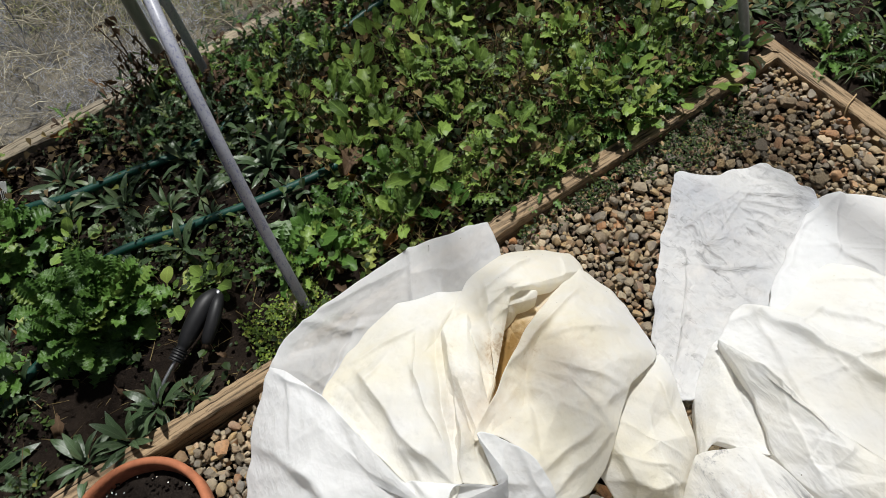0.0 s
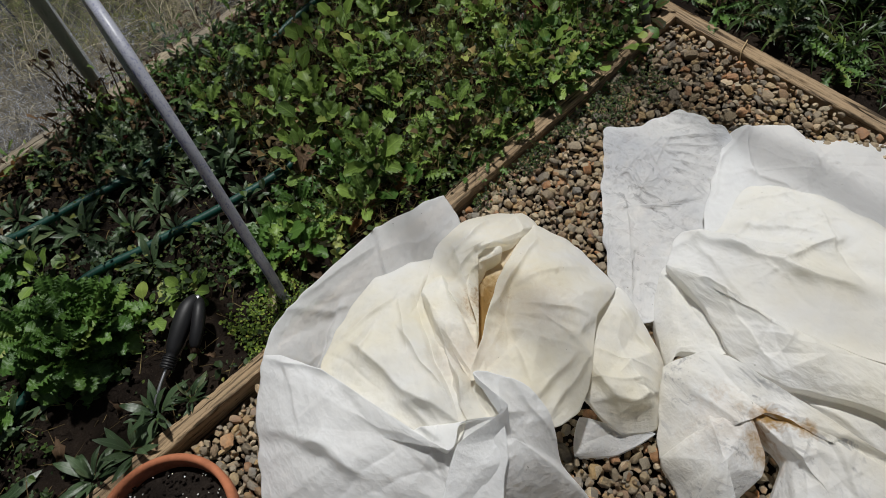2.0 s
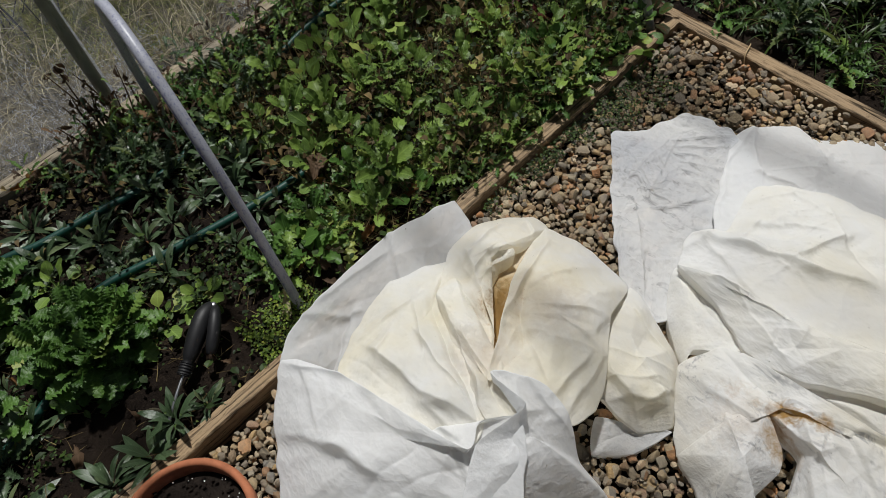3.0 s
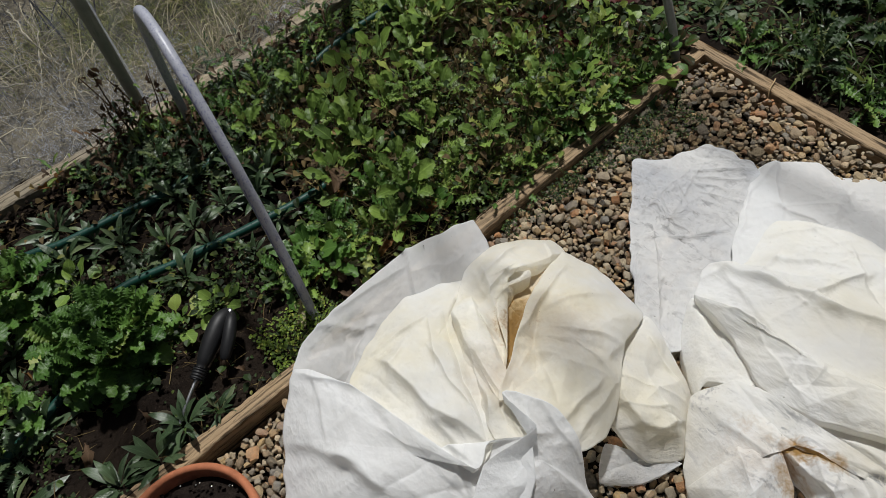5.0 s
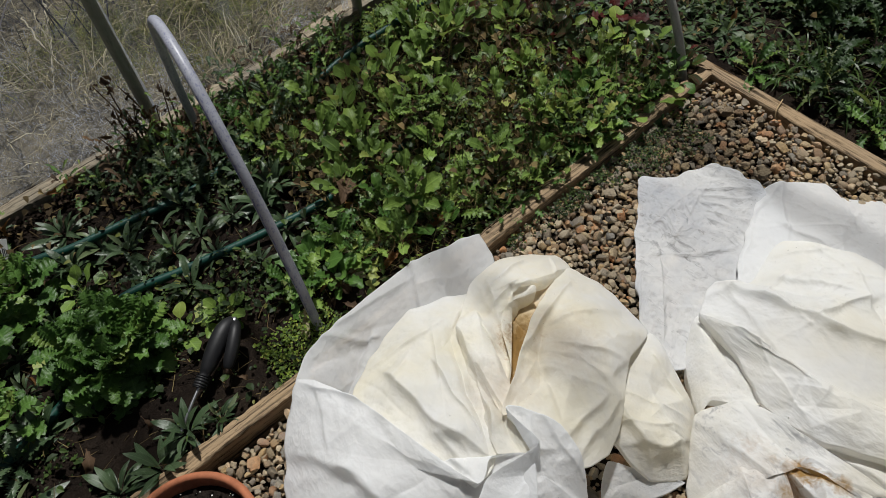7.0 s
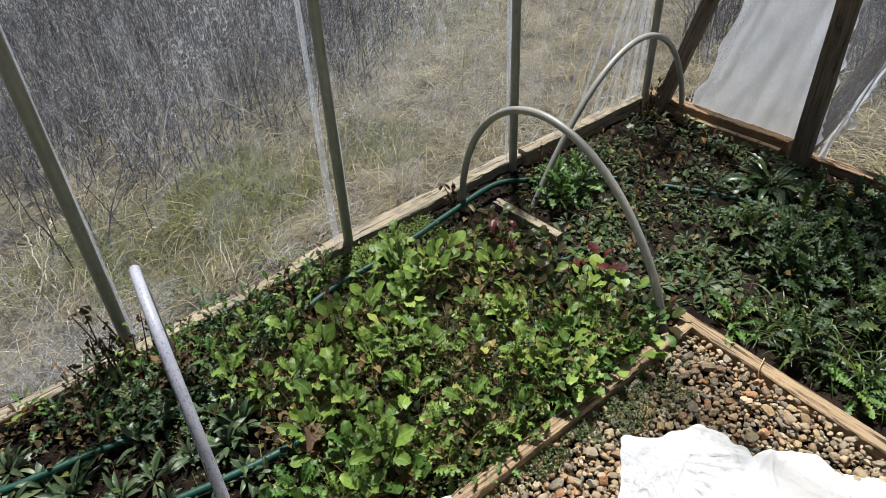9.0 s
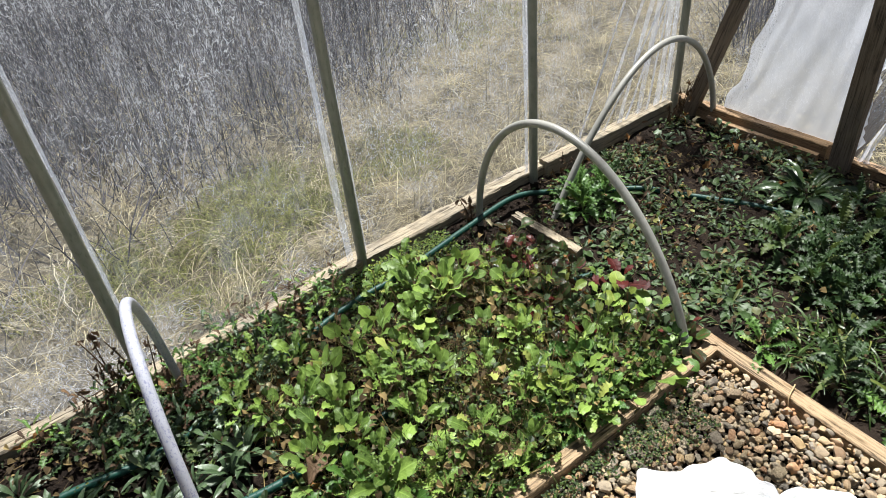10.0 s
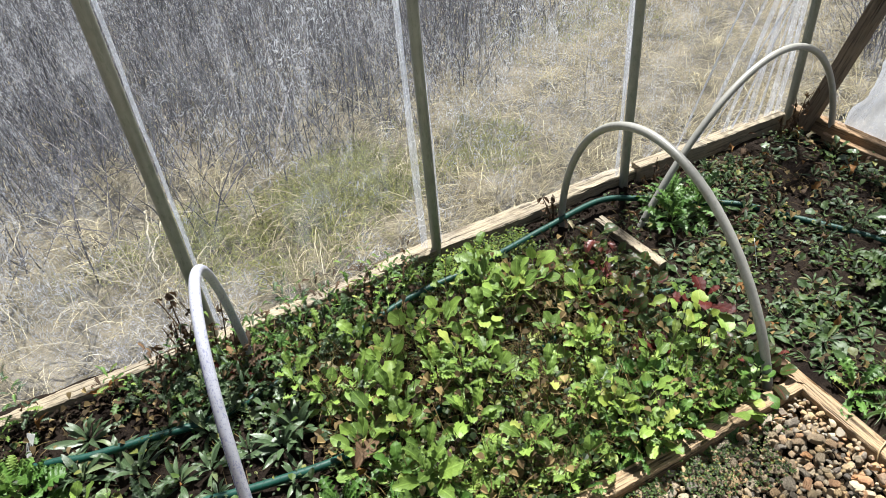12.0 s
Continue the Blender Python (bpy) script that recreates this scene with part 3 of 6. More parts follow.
for i, (x, lean) in enumerate(((-2.42, 0.09), (-1.512, 0.09), (-0.620, 0.01), (0.318, 0.0), (1.338, 0.0))):
    rib = thing("frame_rib", tube("frame_rib", spline(rib_path(x, 0.0, lean), 90), 0.0195, 14), M_RIB, "olive-grey plastic pipe rib of the greenhouse frame", "pipe rib", "greenhouse ribs", "structure")
    if i == 2:
        rr = random.Random(40 + i)
        z = 0.33
        while z < 0.95:
            for _ in range(rr.randint(3, 6)):
                h = rr.uniform(0.006, 0.016)
                ang = -1.75 + rr.uniform(-0.10, 0.10)
                verts, faces = [], []
                for zz in (z, z + h):
                    for da in (-0.34, 0.0, 0.34):
                        verts.append((x + 0.0200 * math.cos(ang + da), Y_WALL + 0.0200 * math.sin(ang + da), zz))
                faces = [(0, 1, 4, 3), (1, 2, 5, 4)]
                part("print_bar", mesh_of("print_bar", verts, faces), M_PRINT, rib)
                z += h + 0.007
            z += rr.uniform(0.10, 0.2)


def film_surface(name, x0, x1, nx, nz_path, roof):
    """The film over the ribs: it bellies out a little between them and puckers beside them."""
    ribs = (-3.3, -2.42, -1.512, -0.628, 0.322, 1.333)
    base = [p for p in spline(rib_path(0.0, 0.024), nz_path)]
    split = next(i for i, p in enumerate(base) if p[2] > 1.35)
    base = base[split - 1:] if roof else base[:split]
    verts, uvs = [], []
    for i in range(nx + 1):
        x = x0 + (x1 - x0) * i / nx
        near = min(abs(x - r) for r in ribs)
        for j, p in enumerate(base):
            q = min(near / 0.4, 1.0)
            belly = 0.03 * math.sin(q * math.pi / 2) + 0.006 * fbm(x * 3.0, p[2] * 1.2, 5.0)
            pucker = 0.004 * math.sin(x * 160 + 6 * noise.noise(Vector((x * 4, 0, p[2])))) * max(0, 1 - near / 0.12)
            flare = 0.05 * max(0.0, 1 - p[2] / 0.22) if p[1] > 0 and p[2] < 0.22 else 0.0
            s = 1.0 if p[1] > (Y_WALL + Y_FAR) / 2 else -1.0
            verts.append((x, p[1] + s * (belly + pucker + flare), p[2] + (0.02 * math.sin(q * math.pi / 2) if p[2] > Z_SIDE else 0)))
    m = len(base)
    faces = [(i * m + j, (i + 1) * m + j, (i + 1) * m + j + 1, i * m + j + 1) for i in range(nx) for j in range(m - 1)]
    return mesh_of(name, verts, faces)


thing("film_cover", film_surface("film_cover", -3.3, X_END + 0.02, 260, 120, False), M_FILM, "weathered clear film with drops and scratches over the pipe ribs", "plastic film", kind="structure")
thing("film_roof", film_surface("film_roof", -3.3, X_END + 0.02, 130, 120, True), M_FILM_ROOF, "clear film roof over the pipe ribs", "plastic film", kind="structure")


def end_film(name, corners, nu, nv, ripple, freq, seed, slant=1.5, ragged=0.0):
    """A sheet between four corners (bottom near, bottom far, top near, top far) with vertical folds."""
    a, b, c, d = [Vector(k) for k in corners]
    verts = []
    for i in range(nu + 1):
        u = i / nu
        for j in range(nv + 1):
            v = j / nv
            p = a.lerp(b, u).lerp(c.lerp(d, u), v)
            p = p + Vector((0, ragged * u ** 6 * noise.fractal(Vector((v * 14, seed, 0)), 1.0, 2.0, 3), 0))
            w = noise.noise(Vector((u * freq + v * slant, v * 1.2, seed))) + 0.5 * noise.noise(Vector((u * freq * 2.7 + v * 3.5, v * 2, seed + 4)))
            verts.append(p + Vector((ripple * w, 0, 0)))
    faces = [(i * (nv + 1) + j, (i + 1) * (nv + 1) + j, (i + 1) * (nv + 1) + j + 1, i * (nv + 1) + j + 1) for i in range(nu) for j in range(nv)]
    return mesh_of(name, verts, faces)


thing("film_panel", end_film("film_panel", ((1.425, 0.315, 0.08), (1.425, 0.97, 0.08), (1.425, 0.30, 2.4), (1.425, 0.32, 2.4)), 90, 90, 0.007, 4, 1, 6.0, 0.03), M_FILM_WHITE,
      "milky white doubled film on the end wall", "plastic film", kind="structure")
thing("film_panel", end_film("film_panel_end", ((1.415, 0.36, 0.06), (1.415, -3.6, 0.06), (1.415, 0.36, 2.6), (1.415, -3.6, 2.6)), 120, 40, 0.02, 16, 2), M_FILM_END,
      "clear film of the end wall", "plastic film", kind="structure")
thing("film_panel", end_film("film_panel_corner", ((1.415, 1.24, 0.06), (1.415, 0.90, 0.06), (1.415, 1.24, 2.5), (1.415, 0.34, 2.5)), 40, 40, 0.015, 6, 3), M_FILM,
      "clear film in the corner of the end wall", "plastic film", kind="structure")
for lower, upper, high, seed in (((0.285, 0.248), (0.085, 0.058), 0.75, 6), ((0.318, 0.285), (0.322, 0.290), 1.3, 12)):
    thing("film_panel", end_film("film_panel_fold", ((1.405, lower[0], 0.05), (1.405, lower[1], 0.05), (1.405, upper[0], high), (1.405, upper[1], high)), 10, 60, 0.02, 4, seed, 7.0, 0.05), M_FILM_FOLD,
          "white creased film edge hanging beside the post", "plastic film", kind="structure")
thing("wall_west", end_film("wall_west", ((-3.3, 1.24, 0.0), (-3.3, -3.6, 0.0), (-3.3, 1.24, 2.6), (-3.3, -3.6, 2.6)), 60, 30, 0.02, 10, 9), M_FILM_ROOF,
      "clear film wall closing the other end", "plastic film", kind="structure")


def stud(name, a, b, width, depth, seed, label):
    a, b = Vector(a), Vector(b)
    d = (b - a)
    # the wide face looks along the wall's normal
    me = plank(name, d.length, width, depth, seed, 60, 0.003, 0.0)
    zx = d.normalized()
    yx = Vector((1, 0, 0)).cross(zx).normalized()
    m = Matrix.Translation(a) @ Matrix(((zx.x, yx.x, -1, 0), (zx.y, yx.y, 0, 0), (zx.z, yx.z, 0, 0), (0, 0, 0, 1)))
    return thing(name, me, M_POST, label, "timber post", "", "structure", m)


stud("wall_post", (1.321, 0.362, 0.0), (1.321, 0.372, 2.5), 0.085, 0.05, 21, "dark brown upright timber post of the end wall")
stud("wall_brace", (1.35, 1.165, 0.04), (1.345, 0.504, 2.3), 0.07, 0.045, 22, "dark brown slanting timber brace in the corner")
# plank added for the dark slanting strip behind the end film
stud("wall_brace", (1.55, 0.46, -0.05), (1.55, 0.03, 1.2), 0.09, 0.05, 23, "dark slanting strip outside the end wall")

# ---- low hoops ----
def hoop_point(a, b, height, skew, round_off, th):
    p = Vector(a).lerp(Vector(b), 0.5 - 0.5 * math.cos(th) + skew * math.sin(th))
    p.z = -0.05 + (height + 0.05) * math.sin(th) ** round_off
    return p


def hoop(a, b, height, skew, radius, material, label, round_off):
    pts = [hoop_point(a, b, height, skew, round_off, 0.01 + (math.pi - 0.02) * k / 60) for k in range(61)]
    return thing("low_hoop", tube("low_hoop", pts, radius, 16), material, label, "hoop", "low tunnel hoops", m=None)


H1 = ((-1.555, 0.154, 0), (-1.420, 1.052, 0), 0.761, -0.081)
hoop1 = hoop(*H1, 0.0130, M_PIPE_BLUE, "pale blue-grey plastic pipe hoop over the bed", 1.093)
rr = random.Random(9)
for k in range(70):
    # faded speckled print along the pipe
    th = 0.25 + 0.95 * k / 70 + rr.uniform(0, 0.006)
    p = hoop_point(*H1, 1.093, th)
    t = (hoop_point(*H1, 1.093, th + 0.01) - p).normalized()
    out = Vector((-0.9, -0.5, 0.1))
    out = (out - t * out.dot(t)).normalized()
    wide = t.cross(out)
    s = rr.uniform(0.003, 0.008)
    off = rr.uniform(-0.15, 0.15)
    verts = []
    for q in (-s, s):
        for da in (-0.12, 0.12):
            a = da + off
            verts.append(p + (out * math.cos(a) + wide * math.sin(a)) * 0.01325 + t * q)
    if k % 5:
        part("print_bar", mesh_of("print_bar", verts, [(0, 1, 3, 2)]), M_PRINT_BLUE, hoop1)
hoop2 = hoop((-0.075, 0.040, 0), (-0.082, 1.099, 0), 0.651, 0.098, 0.0145, M_PIPE, "grey plastic pipe hoop over the bed corner", 1.057)
hoop3 = hoop((0.115, 0.918, 0), (1.385, 0.999, 0), 0.608, 0.103, 0.0140, M_PIPE, "grey plastic pipe hoop over the end bed", 1.5)

# ---- hose ----
def hose(name, pts, label):
    path = spline(pts, 40 * (len(pts) - 1))
    ob = thing(name, tube(name, path, 0.0125, 12), M_HOSE, label, "garden hose", "garden hoses")
    for s in (0, math.pi):
        coil = []
        n = len(path)
        for i in range(0, n):
            t = Vector(path[min(i + 1, n - 1)]) - Vector(path[max(i - 1, 0)])
            side = t.cross(Vector((0, 0, 1))).normalized()
            up = side.cross(t).normalized()
            a = i * 0.75 + s
            coil.append(Vector(path[i]) + (side * math.cos(a) + up * math.sin(a)) * 0.0117)
        part("braid_line", tube("braid_line", coil, 0.0016, 5), M_HOSE_LINE, ob)
    return ob


hose("garden_hose", [(-2.7, 0.98, 0.07), (-2.12, 0.915, 0.085), (-1.96, 0.87, 0.085), (-1.80, 0.85, 0.08), (-1.55, 0.84, 0.06), (-1.2, 0.93, 0.05), (-0.84, 0.994, 0.085), (-0.55, 1.015, 0.09), (-0.20, 1.07, 0.095),
                     (0.10, 1.105, 0.10), (0.27, 1.05, 0.082), (0.45, 0.93, 0.056), (0.60, 0.81, 0.060), (0.72, 0.61, 0.054), (0.85, 0.36, 0.05), (0.95, 0.0, 0.045)], "green braided garden hose lying along the bed")
hose("garden_hose", [(-2.8, 0.25, 0.06), (-2.17, 0.407, 0.07), (-1.955, 0.585, 0.08), (-1.72, 0.55, 0.08), (-1.5, 0.50, 0.085), (-1.28, 0.472, 0.085), (-1.0, 0.50, 0.06), (-0.6, 0.56, 0.05), (-0.2, 0.6, 0.05), (0.0, 0.55, 0.05)],
     "green braided garden hose half hidden in leaves")


def film_strip(x0, x1, z0, z1, lean, depth, seed):
    """A crumpled band of doubled film against the wall."""
    nu, nv = 24, 60
    verts = []
    for i in range(nu + 1):
        for j in range(nv + 1):
            u, v = i / nu, j / nv
            w = noise.noise(Vector((u * 5 + seed, v * 2.5, seed))) + 0.5 * noise.noise(Vector((u * 11, v * 6, seed + 2)))
            verts.append((x0 + (x1 - x0) * u + lean * v + 0.008 * w, 1.216 - depth * abs(w) * (1 - v * 0.5), z0 + (z1 - z0) * v))
    faces = [(i * (nv + 1) + j, (i + 1) * (nv + 1) + j, (i + 1) * (nv + 1) + j + 1, i * (nv + 1) + j + 1) for i in range(nu) for j in range(nv)]
    return thing("film_strip", mesh_of("film_strip", verts, faces), M_FILM_STRIP, "whitish crumpled band of doubled film", "plastic film", "film bands", "structure")


M_FILM_STRIP = film_material("band_film", 0.78, 0.22, 90.0, 0.4)
film_strip(-0.678, -0.652, 0.10, 1.5, 0.0, 0.004, 1.0)
film_strip(0.278, 0.300, 0.10, 1.5, 0.0, 0.003, 2.0)
film_strip(-0.600, -0.585, 0.10, 1.5, 0.0, 0.003, 3.0)
film_strip(-1.490, -1.478, 0.10, 1.5, 0.0, 0.003, 4.0)
# gathered film that fans out from the foot of the corner
for k, (x, w, top, high) in enumerate(((0.62, 0.010, 0.98, 0.95), (0.74, 0.022, 1.12, 0.95), (0.80, 0.012, 1.26, 0.80), (0.90, 0.030, 1.20, 1.1), (0.96, 0.014, 1.30, 0.9),
                                       (1.04, 0.040, 1.26, 1.5), (1.12, 0.016, 1.30, 1.2), (1.18, 0.045, 1.29, 1.5), (1.25, 0.035, 1.30, 1.5))):
    film_strip(x, x + w, 0.13, high, top - x, 0.008, 5.0 + k)

# ---- frost cloths ----
def drape(name, outline, centre, ridges, seed, n_ang=150, n_rad=56, power=1.5, wrinkle=0.010, skirt=True, flutter=0.007):
    """A crumpled sheet: rings from its centre to its outline, with long folds (a, b, height, width one side, width other side) and many small straight creases."""
    k = len(outline)
    line = np.array([np.array(outline[int(q * k / n_ang)]) * (1 - q * k / n_ang % 1) + np.array(outline[(int(q * k / n_ang) + 1) % k]) * (q * k / n_ang % 1) for q in range(n_ang)])
    rim = 0.5 * spline(outline, n_ang, True) + 0.5 * line
    c = np.array(centre)
    rg = np.random.RandomState(int(seed))
    wave = np.array([1 + flutter * 4 * noise.noise(Vector((p[0] * 22, p[1] * 22, seed))) for p in rim])
    s = (np.arange(n_rad + 1) / n_rad)[:, None]
    f = 1 + (wave[None, :] - 1) * s
    x = c[0] + (rim[None, :, 0] - c[0]) * s * f
    y = c[1] + (rim[None, :, 1] - c[1]) * s * f
    z = c[2] + (rim[None, :, 2] - c[2]) * s ** power + 0 * x
    keep = 1 - 0.75 * s ** 5
    size = float(np.ptp(rim[:, 0]) + np.ptp(rim[:, 1])) / 2
    soft = np.array([noise.noise(Vector((u * 5, v * 5, seed))) for u, v in zip(x.ravel(), y.ravel())]).reshape(x.shape)
    soft2 = np.array([noise.noise(Vector((u * 13, v * 13, seed + 3))) for u, v in zip(x.ravel(), y.ravel())]).reshape(x.shape)

    def fold(a, e, h, w1, w2, tip, expo):
        dx, dy = e[0] - a[0], e[1] - a[1]
        ln = math.hypot(dx, dy)
        t = ((x - a[0]) * dx + (y - a[1]) * dy) / ln ** 2
        d = ((x - a[0]) * dy - (y - a[1]) * dx) / ln + 0.010 * soft2
        over = np.maximum(0, np.maximum(-t, t - 1)) * ln
        w = np.where(d > 0, w1, w2)
        return h * np.exp(-(np.abs(d) / w) ** expo - (over / tip) ** 2)

    for a, e, h, w1, w2 in ridges:
        z = z + (0.35 + 0.65 * keep) * fold(a, e, h, w1, w2, 0.035, 1.15)
    for _ in range(int(70 * size)):
        k = rg.randint(n_ang)
        q = rg.uniform(0.1, 1.0)
        a = c[:2] + (rim[k, :2] - c[:2]) * q
        ang = rg.uniform(0, 6.28)
        ln = rg.uniform(0.06, 0.36)
        e = a + ln * np.array([math.cos(ang), math.sin(ang)])
        h = 0.9 * wrinkle * rg.uniform(0.15, 1.2) ** 1.5 * rg.choice([1, 1, -1])
        w = rg.uniform(0.004, 0.030)
        z = z + (0.3 + 0.7 * keep) * fold(a, e, h, w, w * rg.uniform(0.4, 2.5), 0.03, 1.0)
    for _ in range(int(16 * size)):
        # broad rounded folds
        k = rg.randint(n_ang)
        a = c[:2] + (rim[k, :2] - c[:2]) * rg.uniform(0.2, 0.9)
        ang = math.atan2(rim[k, 1] - c[1], rim[k, 0] - c[0]) + rg.normal() * 0.7
        e = a + rg.uniform(0.10, 0.35) * np.array([math.cos(ang), math.sin(ang)])
        z = z + keep * fold(a, e, wrinkle * rg.uniform(0.6, 2.0) * rg.choice([1, 1, -1]), rg.uniform(0.018, 0.045), rg.uniform(0.018, 0.06), 0.05, 1.7)
    z = z + wrinkle * (1.3 * soft + 0.35 * soft2) * keep
    crinkle = np.array([abs(noise.noise(Vector((u * 34, v * 34, seed + 9)))) + 0.5 * abs(noise.noise(Vector((u * 75, v * 75, seed + 13)))) for u, v in zip(x.ravel(), y.ravel())]).reshape(x.shape)
    patch = np.clip(0.45 + 1.6 * np.roll(soft, 17, 1), 0.08, 1.0)
    z = z - 0.004 * crinkle * patch
    z = np.maximum(z, 0.058 + 0.006 * soft2)
    verts = np.stack([x, y, z], -1).reshape(-1, 3).tolist()
    faces = []
    for r in range(n_rad):
        for k in range(n_ang):
            a, b = r * n_ang + k, r * n_ang + (k + 1) % n_ang
            faces.append((a, b, b + n_ang, a + n_ang) if r else (a, b + n_ang, a + n_ang))
    if skirt:
        base = n_rad * n_ang
        for q, (inw, drop) in enumerate(((0.992, 0.007), (0.97, 0.022), (0.94, 0.040))):
            for k in range(n_ang):
                u, v, h = verts[base + k]
                verts.append((c[0] + (u - c[0]) * inw, c[1] + (v - c[1]) * inw, max(0.03, h - drop)))
            b0 = base + q * n_ang
            for k in range(n_ang):
                a, b = b0 + k, b0 + (k + 1) % n_ang
                faces.append((a, b, b + n_ang, a + n_ang))
    return mesh_of(name, verts, faces)


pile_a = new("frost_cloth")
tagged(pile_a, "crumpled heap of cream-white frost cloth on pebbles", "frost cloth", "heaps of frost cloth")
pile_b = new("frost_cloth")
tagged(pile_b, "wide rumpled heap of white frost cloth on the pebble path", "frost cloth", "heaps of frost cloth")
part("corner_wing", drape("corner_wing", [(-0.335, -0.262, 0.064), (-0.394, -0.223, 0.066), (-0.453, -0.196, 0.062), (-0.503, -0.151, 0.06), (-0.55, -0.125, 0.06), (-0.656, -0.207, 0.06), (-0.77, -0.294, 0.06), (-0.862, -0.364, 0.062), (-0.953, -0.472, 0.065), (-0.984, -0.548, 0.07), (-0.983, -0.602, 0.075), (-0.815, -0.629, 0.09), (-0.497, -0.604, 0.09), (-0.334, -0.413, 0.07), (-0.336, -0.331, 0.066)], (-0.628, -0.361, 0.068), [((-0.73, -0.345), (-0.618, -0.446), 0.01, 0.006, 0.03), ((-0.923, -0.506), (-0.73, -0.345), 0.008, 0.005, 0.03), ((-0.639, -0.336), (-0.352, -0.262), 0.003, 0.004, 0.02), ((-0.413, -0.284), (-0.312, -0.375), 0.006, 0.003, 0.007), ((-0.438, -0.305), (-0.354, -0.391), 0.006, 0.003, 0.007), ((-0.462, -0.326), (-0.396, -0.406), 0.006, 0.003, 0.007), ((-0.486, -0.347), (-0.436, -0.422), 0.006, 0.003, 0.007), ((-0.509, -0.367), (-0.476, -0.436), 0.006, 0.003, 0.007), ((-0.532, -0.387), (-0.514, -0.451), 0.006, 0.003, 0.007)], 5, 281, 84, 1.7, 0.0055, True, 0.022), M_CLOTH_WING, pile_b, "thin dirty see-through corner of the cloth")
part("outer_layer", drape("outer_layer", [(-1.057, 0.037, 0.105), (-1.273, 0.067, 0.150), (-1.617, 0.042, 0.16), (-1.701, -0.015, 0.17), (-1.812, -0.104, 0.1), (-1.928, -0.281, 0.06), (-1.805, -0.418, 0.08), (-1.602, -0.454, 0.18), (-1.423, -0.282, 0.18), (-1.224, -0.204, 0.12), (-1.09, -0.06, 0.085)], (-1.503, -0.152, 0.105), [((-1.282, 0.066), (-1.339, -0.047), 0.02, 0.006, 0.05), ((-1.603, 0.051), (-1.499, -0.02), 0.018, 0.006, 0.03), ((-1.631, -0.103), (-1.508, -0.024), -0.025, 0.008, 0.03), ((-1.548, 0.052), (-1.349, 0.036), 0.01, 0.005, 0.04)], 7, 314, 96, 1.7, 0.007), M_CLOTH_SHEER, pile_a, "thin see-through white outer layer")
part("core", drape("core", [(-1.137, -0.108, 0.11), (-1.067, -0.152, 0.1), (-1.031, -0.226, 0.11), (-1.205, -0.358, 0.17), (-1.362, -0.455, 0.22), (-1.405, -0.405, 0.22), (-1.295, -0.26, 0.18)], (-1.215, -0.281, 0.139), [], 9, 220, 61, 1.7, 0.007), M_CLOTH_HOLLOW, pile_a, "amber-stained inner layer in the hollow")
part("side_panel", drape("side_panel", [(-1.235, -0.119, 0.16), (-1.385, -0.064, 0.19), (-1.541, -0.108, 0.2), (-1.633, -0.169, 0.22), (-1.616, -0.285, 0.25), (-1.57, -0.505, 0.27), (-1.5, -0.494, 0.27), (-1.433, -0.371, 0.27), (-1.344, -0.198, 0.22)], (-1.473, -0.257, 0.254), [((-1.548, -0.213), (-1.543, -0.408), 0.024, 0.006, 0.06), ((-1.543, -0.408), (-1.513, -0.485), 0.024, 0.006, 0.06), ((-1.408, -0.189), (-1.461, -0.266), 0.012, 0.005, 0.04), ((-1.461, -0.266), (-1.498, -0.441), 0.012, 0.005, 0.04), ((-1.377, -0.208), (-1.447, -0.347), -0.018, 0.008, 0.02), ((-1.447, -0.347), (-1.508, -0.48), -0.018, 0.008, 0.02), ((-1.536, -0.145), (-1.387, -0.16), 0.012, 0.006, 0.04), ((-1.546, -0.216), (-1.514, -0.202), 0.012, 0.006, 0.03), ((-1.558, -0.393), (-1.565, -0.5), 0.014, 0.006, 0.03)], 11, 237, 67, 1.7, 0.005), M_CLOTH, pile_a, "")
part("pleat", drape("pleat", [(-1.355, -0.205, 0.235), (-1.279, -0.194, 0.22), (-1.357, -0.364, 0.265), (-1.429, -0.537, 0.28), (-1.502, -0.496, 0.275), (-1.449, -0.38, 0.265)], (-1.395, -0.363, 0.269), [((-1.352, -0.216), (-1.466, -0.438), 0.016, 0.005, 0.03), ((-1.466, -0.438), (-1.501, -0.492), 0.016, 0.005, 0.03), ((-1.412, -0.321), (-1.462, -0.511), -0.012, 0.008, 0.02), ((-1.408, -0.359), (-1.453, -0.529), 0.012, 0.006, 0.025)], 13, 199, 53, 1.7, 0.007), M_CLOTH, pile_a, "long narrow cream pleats")
